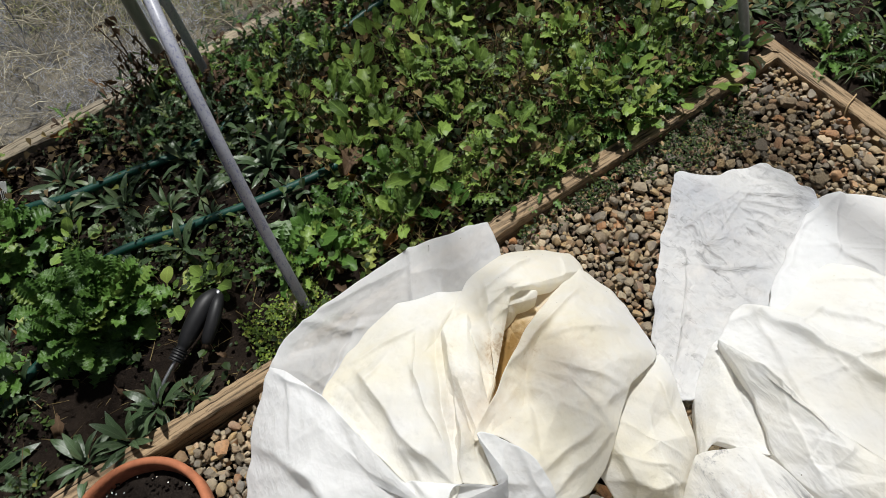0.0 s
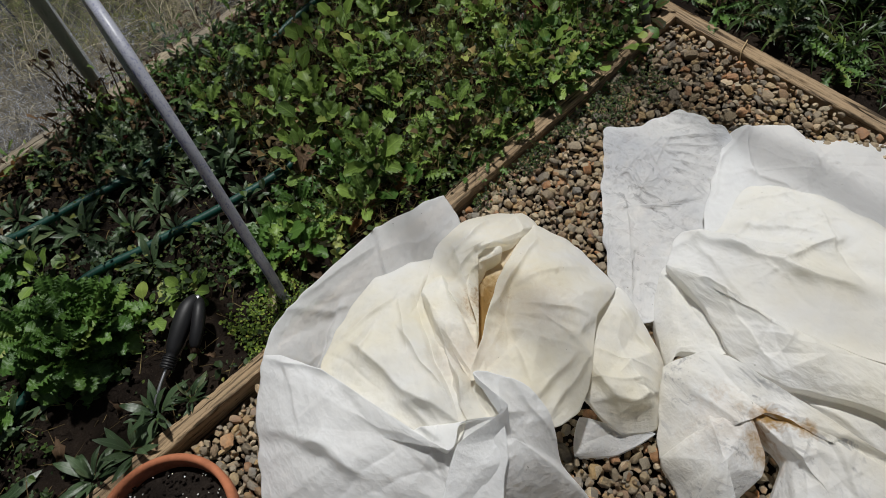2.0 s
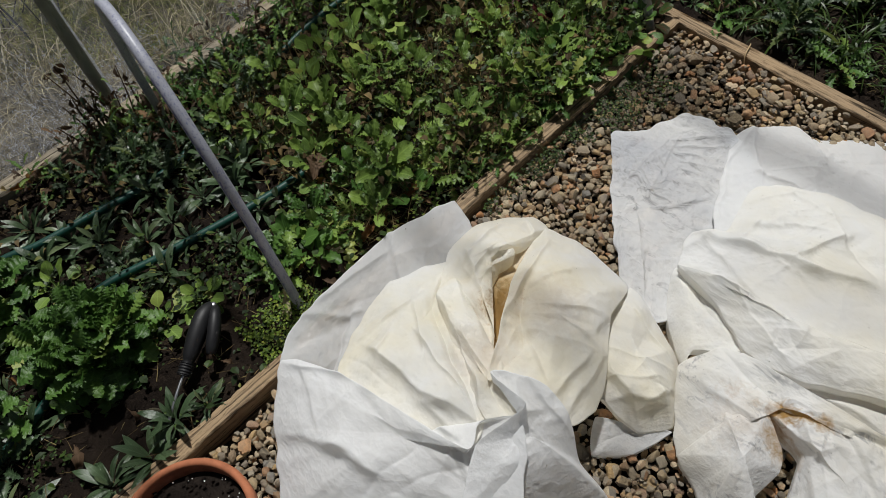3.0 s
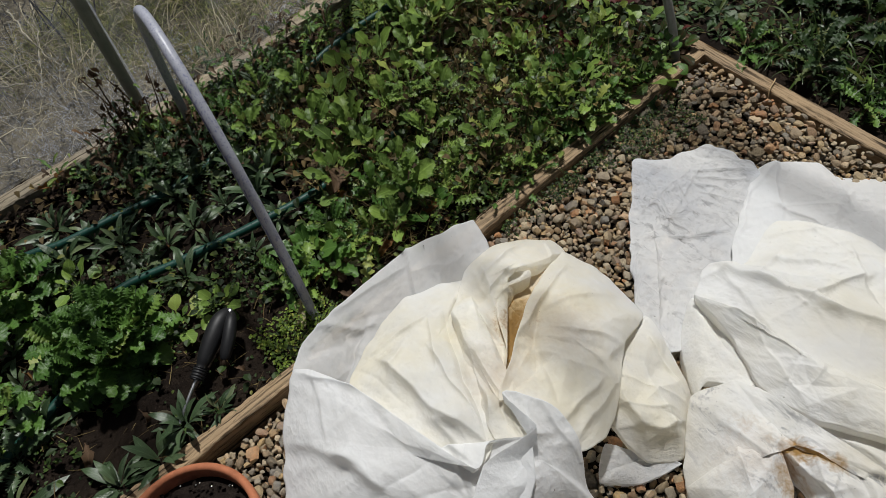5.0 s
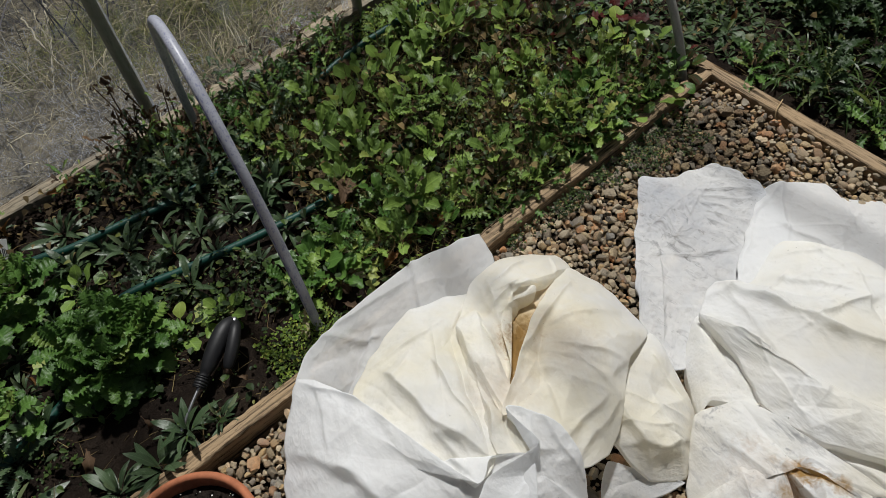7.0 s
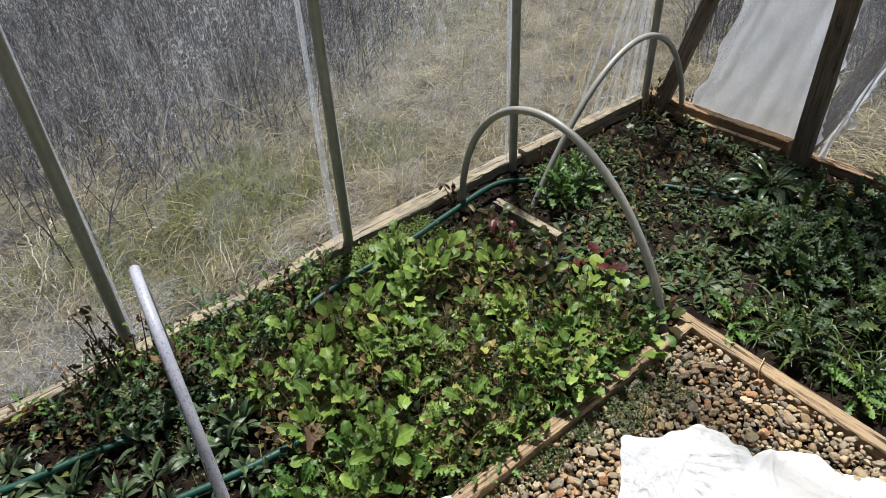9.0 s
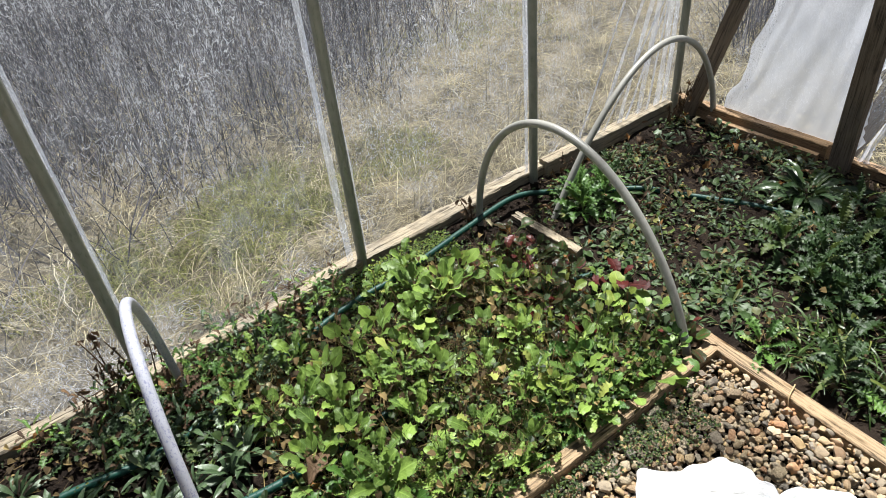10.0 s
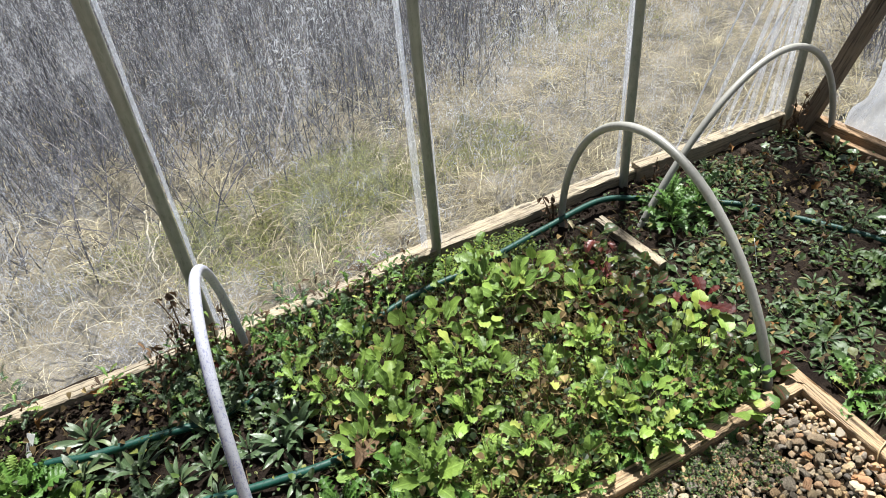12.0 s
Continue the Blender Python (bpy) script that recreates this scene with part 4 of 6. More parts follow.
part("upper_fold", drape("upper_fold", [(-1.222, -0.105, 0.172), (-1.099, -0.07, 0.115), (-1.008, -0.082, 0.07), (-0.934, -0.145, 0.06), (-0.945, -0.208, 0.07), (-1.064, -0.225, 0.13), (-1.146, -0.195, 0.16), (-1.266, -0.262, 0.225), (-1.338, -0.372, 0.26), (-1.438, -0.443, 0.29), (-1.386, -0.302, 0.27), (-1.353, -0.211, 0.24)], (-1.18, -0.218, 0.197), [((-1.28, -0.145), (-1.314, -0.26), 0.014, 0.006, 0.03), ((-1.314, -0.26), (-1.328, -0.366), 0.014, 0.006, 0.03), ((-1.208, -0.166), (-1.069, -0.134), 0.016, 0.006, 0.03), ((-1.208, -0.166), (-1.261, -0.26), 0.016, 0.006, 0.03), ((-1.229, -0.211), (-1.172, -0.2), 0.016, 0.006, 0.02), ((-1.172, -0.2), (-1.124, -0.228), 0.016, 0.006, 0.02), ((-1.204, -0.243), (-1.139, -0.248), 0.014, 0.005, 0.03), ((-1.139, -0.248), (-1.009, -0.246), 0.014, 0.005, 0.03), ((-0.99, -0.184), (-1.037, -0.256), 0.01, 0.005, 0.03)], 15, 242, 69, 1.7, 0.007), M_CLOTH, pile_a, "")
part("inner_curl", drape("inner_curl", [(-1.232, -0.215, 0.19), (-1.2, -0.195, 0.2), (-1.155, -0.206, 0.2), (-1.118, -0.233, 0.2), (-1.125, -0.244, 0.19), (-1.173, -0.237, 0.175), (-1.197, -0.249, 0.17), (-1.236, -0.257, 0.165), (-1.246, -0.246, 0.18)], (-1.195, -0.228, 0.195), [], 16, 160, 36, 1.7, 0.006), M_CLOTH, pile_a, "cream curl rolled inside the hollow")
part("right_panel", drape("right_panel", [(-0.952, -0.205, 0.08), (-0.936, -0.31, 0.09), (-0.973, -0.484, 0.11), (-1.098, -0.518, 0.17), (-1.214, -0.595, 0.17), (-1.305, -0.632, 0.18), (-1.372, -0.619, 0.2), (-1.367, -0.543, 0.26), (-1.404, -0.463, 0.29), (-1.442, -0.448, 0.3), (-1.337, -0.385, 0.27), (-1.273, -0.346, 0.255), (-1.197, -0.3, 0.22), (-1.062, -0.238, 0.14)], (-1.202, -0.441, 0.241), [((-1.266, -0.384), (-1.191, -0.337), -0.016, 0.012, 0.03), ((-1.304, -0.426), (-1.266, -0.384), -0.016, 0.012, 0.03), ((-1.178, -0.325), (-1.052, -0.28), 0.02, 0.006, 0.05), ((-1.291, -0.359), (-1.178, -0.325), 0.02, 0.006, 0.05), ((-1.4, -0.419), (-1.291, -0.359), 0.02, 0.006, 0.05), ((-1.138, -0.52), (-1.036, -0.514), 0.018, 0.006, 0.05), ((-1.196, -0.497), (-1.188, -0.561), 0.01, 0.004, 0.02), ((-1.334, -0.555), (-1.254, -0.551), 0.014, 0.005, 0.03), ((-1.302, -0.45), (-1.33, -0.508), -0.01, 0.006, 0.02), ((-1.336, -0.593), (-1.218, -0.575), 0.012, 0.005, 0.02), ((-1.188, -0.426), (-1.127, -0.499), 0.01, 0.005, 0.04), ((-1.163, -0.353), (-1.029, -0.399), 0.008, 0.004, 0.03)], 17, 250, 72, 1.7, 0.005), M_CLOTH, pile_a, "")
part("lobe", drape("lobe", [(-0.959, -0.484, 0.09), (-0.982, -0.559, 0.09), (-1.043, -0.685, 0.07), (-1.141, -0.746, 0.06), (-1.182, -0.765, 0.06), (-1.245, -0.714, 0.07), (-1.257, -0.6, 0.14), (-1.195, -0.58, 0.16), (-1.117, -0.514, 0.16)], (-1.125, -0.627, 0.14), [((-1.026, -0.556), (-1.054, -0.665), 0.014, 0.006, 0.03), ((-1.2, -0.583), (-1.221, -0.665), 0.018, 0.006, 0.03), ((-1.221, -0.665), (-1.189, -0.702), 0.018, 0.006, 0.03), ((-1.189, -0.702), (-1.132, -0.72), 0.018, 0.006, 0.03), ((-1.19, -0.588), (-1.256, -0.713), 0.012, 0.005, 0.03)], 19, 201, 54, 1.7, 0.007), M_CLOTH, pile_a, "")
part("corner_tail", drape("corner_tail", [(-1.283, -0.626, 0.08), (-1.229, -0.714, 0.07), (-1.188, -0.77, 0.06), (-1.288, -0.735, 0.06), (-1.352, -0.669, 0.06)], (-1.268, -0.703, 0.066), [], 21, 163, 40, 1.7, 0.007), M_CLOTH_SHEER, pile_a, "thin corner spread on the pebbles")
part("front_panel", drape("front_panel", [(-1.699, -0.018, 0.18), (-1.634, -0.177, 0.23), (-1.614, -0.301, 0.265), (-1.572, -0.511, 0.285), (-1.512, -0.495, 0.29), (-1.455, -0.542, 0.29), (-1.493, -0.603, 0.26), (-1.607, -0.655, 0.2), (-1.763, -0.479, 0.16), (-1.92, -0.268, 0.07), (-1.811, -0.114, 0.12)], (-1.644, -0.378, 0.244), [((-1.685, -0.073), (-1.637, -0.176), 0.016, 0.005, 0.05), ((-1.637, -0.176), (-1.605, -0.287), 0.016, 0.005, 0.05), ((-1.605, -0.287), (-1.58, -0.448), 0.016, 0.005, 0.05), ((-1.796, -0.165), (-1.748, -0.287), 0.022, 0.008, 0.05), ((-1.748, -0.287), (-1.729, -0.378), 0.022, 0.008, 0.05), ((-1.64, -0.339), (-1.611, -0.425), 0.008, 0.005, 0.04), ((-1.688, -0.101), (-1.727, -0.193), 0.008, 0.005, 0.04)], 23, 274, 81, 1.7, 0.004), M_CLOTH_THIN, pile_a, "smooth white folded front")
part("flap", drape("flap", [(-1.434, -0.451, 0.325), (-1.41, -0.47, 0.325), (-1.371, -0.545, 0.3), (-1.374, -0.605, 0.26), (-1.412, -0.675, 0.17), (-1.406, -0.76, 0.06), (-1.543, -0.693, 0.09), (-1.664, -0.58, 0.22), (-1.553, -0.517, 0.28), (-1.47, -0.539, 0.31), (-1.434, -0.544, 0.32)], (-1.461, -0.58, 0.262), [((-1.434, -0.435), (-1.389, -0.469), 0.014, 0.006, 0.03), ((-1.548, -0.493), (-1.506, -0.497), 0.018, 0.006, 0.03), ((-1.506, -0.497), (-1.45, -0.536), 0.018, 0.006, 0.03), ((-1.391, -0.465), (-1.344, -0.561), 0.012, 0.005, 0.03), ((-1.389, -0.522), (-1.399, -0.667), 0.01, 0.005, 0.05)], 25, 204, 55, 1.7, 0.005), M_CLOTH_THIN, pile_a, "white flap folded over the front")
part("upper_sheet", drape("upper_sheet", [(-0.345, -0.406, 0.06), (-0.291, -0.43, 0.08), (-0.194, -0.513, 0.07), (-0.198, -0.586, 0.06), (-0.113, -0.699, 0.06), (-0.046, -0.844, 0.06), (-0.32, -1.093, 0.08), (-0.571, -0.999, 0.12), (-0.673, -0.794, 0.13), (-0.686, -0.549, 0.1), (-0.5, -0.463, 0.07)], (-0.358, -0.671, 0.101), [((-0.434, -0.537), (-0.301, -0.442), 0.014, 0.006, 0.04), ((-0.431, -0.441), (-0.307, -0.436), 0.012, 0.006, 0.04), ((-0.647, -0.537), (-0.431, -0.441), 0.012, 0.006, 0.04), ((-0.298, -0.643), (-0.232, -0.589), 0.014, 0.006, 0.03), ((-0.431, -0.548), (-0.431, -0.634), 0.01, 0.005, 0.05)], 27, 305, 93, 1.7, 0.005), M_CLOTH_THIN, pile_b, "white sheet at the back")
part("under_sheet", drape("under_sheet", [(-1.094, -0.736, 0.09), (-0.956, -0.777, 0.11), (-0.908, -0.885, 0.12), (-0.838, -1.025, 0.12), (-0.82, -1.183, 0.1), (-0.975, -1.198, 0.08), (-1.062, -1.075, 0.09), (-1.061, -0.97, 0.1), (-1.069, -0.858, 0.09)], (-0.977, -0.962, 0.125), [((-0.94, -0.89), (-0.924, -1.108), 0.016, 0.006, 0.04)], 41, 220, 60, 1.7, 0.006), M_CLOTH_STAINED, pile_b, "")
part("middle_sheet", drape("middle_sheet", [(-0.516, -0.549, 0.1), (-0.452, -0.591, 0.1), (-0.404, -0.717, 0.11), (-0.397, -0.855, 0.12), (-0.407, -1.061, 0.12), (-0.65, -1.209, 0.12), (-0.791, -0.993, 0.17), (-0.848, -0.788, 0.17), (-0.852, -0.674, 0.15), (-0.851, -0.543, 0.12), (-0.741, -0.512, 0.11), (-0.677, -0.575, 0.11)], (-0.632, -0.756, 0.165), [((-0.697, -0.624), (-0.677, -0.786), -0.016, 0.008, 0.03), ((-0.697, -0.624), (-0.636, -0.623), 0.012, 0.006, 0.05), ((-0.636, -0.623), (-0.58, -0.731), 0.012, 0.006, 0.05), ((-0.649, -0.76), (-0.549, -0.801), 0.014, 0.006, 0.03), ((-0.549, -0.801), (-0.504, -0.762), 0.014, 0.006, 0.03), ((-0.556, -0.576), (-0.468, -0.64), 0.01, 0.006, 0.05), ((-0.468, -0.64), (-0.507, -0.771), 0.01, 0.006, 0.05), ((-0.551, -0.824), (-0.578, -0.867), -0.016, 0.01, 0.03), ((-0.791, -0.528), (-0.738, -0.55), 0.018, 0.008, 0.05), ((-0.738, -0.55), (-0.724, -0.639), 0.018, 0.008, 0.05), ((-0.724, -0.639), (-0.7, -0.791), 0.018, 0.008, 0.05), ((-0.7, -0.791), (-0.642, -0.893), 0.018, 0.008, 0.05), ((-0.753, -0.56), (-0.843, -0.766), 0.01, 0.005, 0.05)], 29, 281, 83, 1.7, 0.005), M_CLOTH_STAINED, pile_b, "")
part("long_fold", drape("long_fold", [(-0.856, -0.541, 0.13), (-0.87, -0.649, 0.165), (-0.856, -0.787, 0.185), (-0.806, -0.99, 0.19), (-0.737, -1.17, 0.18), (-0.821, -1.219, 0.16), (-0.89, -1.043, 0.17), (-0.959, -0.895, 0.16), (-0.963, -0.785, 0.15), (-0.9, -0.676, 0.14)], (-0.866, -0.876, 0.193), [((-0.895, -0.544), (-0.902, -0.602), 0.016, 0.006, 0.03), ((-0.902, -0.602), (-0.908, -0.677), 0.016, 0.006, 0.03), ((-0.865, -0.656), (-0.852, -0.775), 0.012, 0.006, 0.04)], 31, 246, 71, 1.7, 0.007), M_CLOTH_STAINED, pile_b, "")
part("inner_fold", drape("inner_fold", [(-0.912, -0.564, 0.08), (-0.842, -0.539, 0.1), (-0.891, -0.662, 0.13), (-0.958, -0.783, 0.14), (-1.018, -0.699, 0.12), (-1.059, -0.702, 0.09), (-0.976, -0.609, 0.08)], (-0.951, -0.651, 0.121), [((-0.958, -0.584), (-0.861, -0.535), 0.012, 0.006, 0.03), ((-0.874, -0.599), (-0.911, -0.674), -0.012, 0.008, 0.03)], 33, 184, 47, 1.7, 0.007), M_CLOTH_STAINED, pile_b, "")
part("lower_band", drape("lower_band", [(-1.07, -0.694, 0.11), (-0.999, -0.737, 0.15), (-0.98, -0.789, 0.17), (-0.981, -0.887, 0.19), (-0.97, -1.074, 0.19), (-0.937, -1.226, 0.17), (-0.965, -1.235, 0.15), (-0.978, -1.088, 0.17), (-1.011, -0.988, 0.16), (-1.02, -0.857, 0.14), (-1.062, -0.808, 0.13), (-1.13, -0.835, 0.1), (-1.233, -0.81, 0.065), (-1.152, -0.746, 0.08)], (-1.035, -0.912, 0.161), [((-1.085, -0.721), (-1.085, -1.181), 0.015, 0.008, 0.06)], 35, 237, 67, 1.7, 0.007), M_CLOTH_GRIMY_SHADE, pile_b, "")
part("tongue", drape("tongue", [(-1.233, -0.809, 0.085), (-1.13, -0.835, 0.135), (-1.064, -0.806, 0.13), (-1.034, -0.857, 0.15), (-1.092, -0.954, 0.13), (-1.134, -0.981, 0.11), (-1.218, -0.972, 0.06), (-1.245, -1.022, 0.06), (-1.311, -0.954, 0.06), (-1.262, -0.872, 0.06)], (-1.172, -0.906, 0.138), [((-1.062, -0.892), (-1.283, -0.914), 0.012, 0.008, 0.06)], 37, 189, 49, 1.7, 0.007), M_CLOTH_GRIMY_SHADE, pile_b, "dirty hanging tongue")
part("stained_fold", drape("stained_fold", [(-1.047, -0.871, 0.14), (-1.018, -0.988, 0.17), (-0.985, -1.092, 0.17), (-0.963, -1.249, 0.15), (-1.113, -1.345, 0.1), (-1.332, -1.111, 0.07), (-1.228, -1.04, 0.07), (-1.084, -0.992, 0.12)], (-1.096, -1.086, 0.154), [((-1.0, -0.918), (-1.258, -1.155), 0.02, 0.008, 0.06), ((-0.981, -1.013), (-1.184, -1.298), 0.015, 0.008, 0.06)], 39, 238, 67, 1.7, 0.007), M_CLOTH_GRIMY_SHADE, pile_b, "brown-stained fold")

# ---- pot ----
def lathe(name, profile, segs=48, wobble=0.0):
    verts, faces = [], []
    for r, z in profile:
        for s in range(segs):
            a = 2 * math.pi * s / segs
            rr = r * (1 + wobble * noise.noise(Vector((math.cos(a) * 2, math.sin(a) * 2, z * 9))))
            verts.append((rr * math.cos(a), rr * math.sin(a), z))
    for i in range(len(profile) - 1):
        for s in range(segs):
            a, b = i * segs + s, i * segs + (s + 1) % segs
            faces.append((a, b, b + segs, a + segs))
    return mesh_of(name, verts, faces)


POT = (-2.070, -0.185)
pot = thing("plant_pot", lathe("plant_pot", [(0.09, 0.0), (0.105, 0.0), (0.132, 0.15), (0.134, 0.155), (0.146, 0.157), (0.150, 0.163), (0.152, 0.196), (0.148, 0.203), (0.140, 0.204), (0.135, 0.199), (0.131, 0.16), (0.10, 0.02), (0.0, 0.02)], 56, 0.006),
            M_TERRACOTTA, "round terracotta pot of dark potting soil beside the bed", "plant pot", m=pose(POT[0], POT[1], 0.0))
sv, sf = [(0, 0, 0.172)], []
for r in range(1, 9):
    for s in range(40):
        a = 2 * math.pi * s / 40
        q = 0.134 * r / 8
        sv.append((q * math.cos(a), q * math.sin(a), 0.170 + 0.008 * fbm(q * math.cos(a) * 30, q * math.sin(a) * 30) - 0.008 * (r / 8) ** 4))
for s in range(40):
    sf.append((0, 1 + s, 1 + (s + 1) % 40))
for r in range(7):
    for s in range(40):
        a, b = 1 + r * 40 + s, 1 + r * 40 + (s + 1) % 40
        sf.append((a, a + 40, b + 40, b))
part("potting_soil", mesh_of("potting_soil", sv, sf), M_POTSOIL, pot, "dark potting soil with white specks")


def blobs(name, spots, seed):
    """Small angular lumps (x, y, z, radius) in one mesh."""
    rr = random.Random(seed)
    base = [(1, 0, 0), (-1, 0, 0), (0, 1, 0), (0, -1, 0), (0, 0, 1), (0, 0, -1)]
    tri = [(0, 2, 4), (2, 1, 4), (1, 3, 4), (3, 0, 4), (2, 0, 5), (1, 2, 5), (3, 1, 5), (0, 3, 5)]
    verts, faces = [], []
    for x, y, z, r in spots:
        o = len(verts)
        e = Euler((rr.uniform(0, 6), rr.uniform(0, 6), rr.uniform(0, 6))).to_matrix()
        for b in base:
            v = e @ Vector(b) * r * rr.uniform(0.6, 1.3)
            verts.append((x + v.x, y + v.y, z + v.z * 0.8))
        faces += [tuple(o + k for k in t) for t in tri]
    return mesh_of(name, verts, faces, smooth=False)


rr = random.Random(5)
spots = []
for _ in range(60):
    a, q = rr.uniform(0, 6.28), 0.125 * math.sqrt(rr.random())
    spots.append((q * math.cos(a), q * math.sin(a), 0.176, rr.uniform(0.0012, 0.0028)))
tagged(part("perlite", blobs("perlite", spots, 3), M_PERLITE, pot, "white perlite specks"), "white perlite specks", kind="stuff")
lumps = []
for _ in range(260):
    a, q = rr.uniform(0, 6.28), 0.128 * math.sqrt(rr.random())
    lumps.append((q * math.cos(a), q * math.sin(a), 0.172, rr.uniform(0.003, 0.007)))
tagged(part("crumbly_soil", blobs("pot_crumbs", lumps, 4), M_POTSOIL, pot), "loose dark crumbs", kind="stuff")

# ---- hand tool, labels, string ----
tool = new("hand_tool")
tagged(tool, "black-gripped hand tool lying on the bed soil", "hand tool")
grip = spline([(-1.725, 0.275, 0.115), (-1.755, 0.262, 0.125), (-1.80, 0.235, 0.118), (-1.845, 0.208, 0.105), (-1.862, 0.198, 0.100)], 24)
grip_part = part("grip", tube("grip", grip, [0.014 + 0.011 * math.sin(math.pi * min(1, (k + 2) / 22)) for k in range(24)], 16), M_BLACK, tool, "black rubber grip")
collar = spline([(-1.862, 0.198, 0.100), (-1.888, 0.182, 0.094)], 21)
part("ribbed_collar", tube("ribbed_collar", collar, [0.016 + (0.003 if k % 4 < 2 else 0.0) for k in range(21)], 16), M_BLACK, grip_part)
part("shaft", tube("shaft", spline([(-1.885, 0.184, 0.096), (-1.93, 0.155, 0.088), (-1.985, 0.12, 0.070)], 14), 0.0045, 10), M_STEEL, tool, "thin bright steel shaft")
lever = spline([(-1.722, 0.264, 0.12), (-1.735, 0.238, 0.13), (-1.763, 0.208, 0.122), (-1.793, 0.184, 0.108), (-1.806, 0.175, 0.100)], 24)
lever_part = part("lever", tube("lever", lever, [0.009 + 0.008 * math.sin(math.pi * (k + 1) / 25) for k in range(24)], 14), M_BLACK, tool, "glossy black lever")
part("pivot_bolt", lathe("pivot_bolt", [(0.0, 0.012), (0.007, 0.012), (0.009, 0.009), (0.009, 0.0)], 16), M_STEEL, lever_part, "", pose(-1.722, 0.268, 0.122))


def plant_label(x, y, z, yaw, tilt):
    bm = bmesh.new()
    bmesh.ops.create_cube(bm, size=1.0)
    bmesh.ops.scale(bm, vec=(0.026, 0.0014, 0.105), verts=bm.verts)
    for v in bm.verts:
        if v.co.z < 0:
            v.co.x *= 0.35
    bmesh.ops.bevel(bm, geom=list(bm.edges), offset=0.0006, segments=1)
    me = bpy.data.meshes.new("plant_label")
    bm.to_mesh(me)
    bm.free()
    ob = thing("plant_label", me, M_LABEL, "small faded white plastic plant label in the soil", "plant label", "plant labels", m=pose(x, y, z, tilt, 8, yaw))
    for k in range(3):
        b2 = bmesh.new()
        bmesh.ops.create_cube(b2, size=1.0)
        bmesh.ops.scale(b2, vec=(0.003, 0.0005, 0.028 - 0.006 * k), verts=b2.verts)
        mm = bpy.data.meshes.new("writing_bar")
        b2.to_mesh(mm)
        b2.free()
        part("writing_bar", mm, M_PRINT, ob, "", pose(-0.005 + 0.005 * k, -0.0012, 0.012))
    return ob


plant_label(0.348, 0.505, 0.108, 40, -15)
plant_label(-2.115, 1.0, 0.075, -35, -35)
thing("string", tube("string", spline([(0.034, -0.236, 0.070), (0.024, -0.240, 0.081), (0.0, -0.246, 0.083), (-0.026, -0.252, 0.080), (-0.036, -0.258, 0.066), (-0.042, -0.266, 0.045)], 40), 0.0020, 6), M_STRING, "loop of tan string over the edging board", "string")

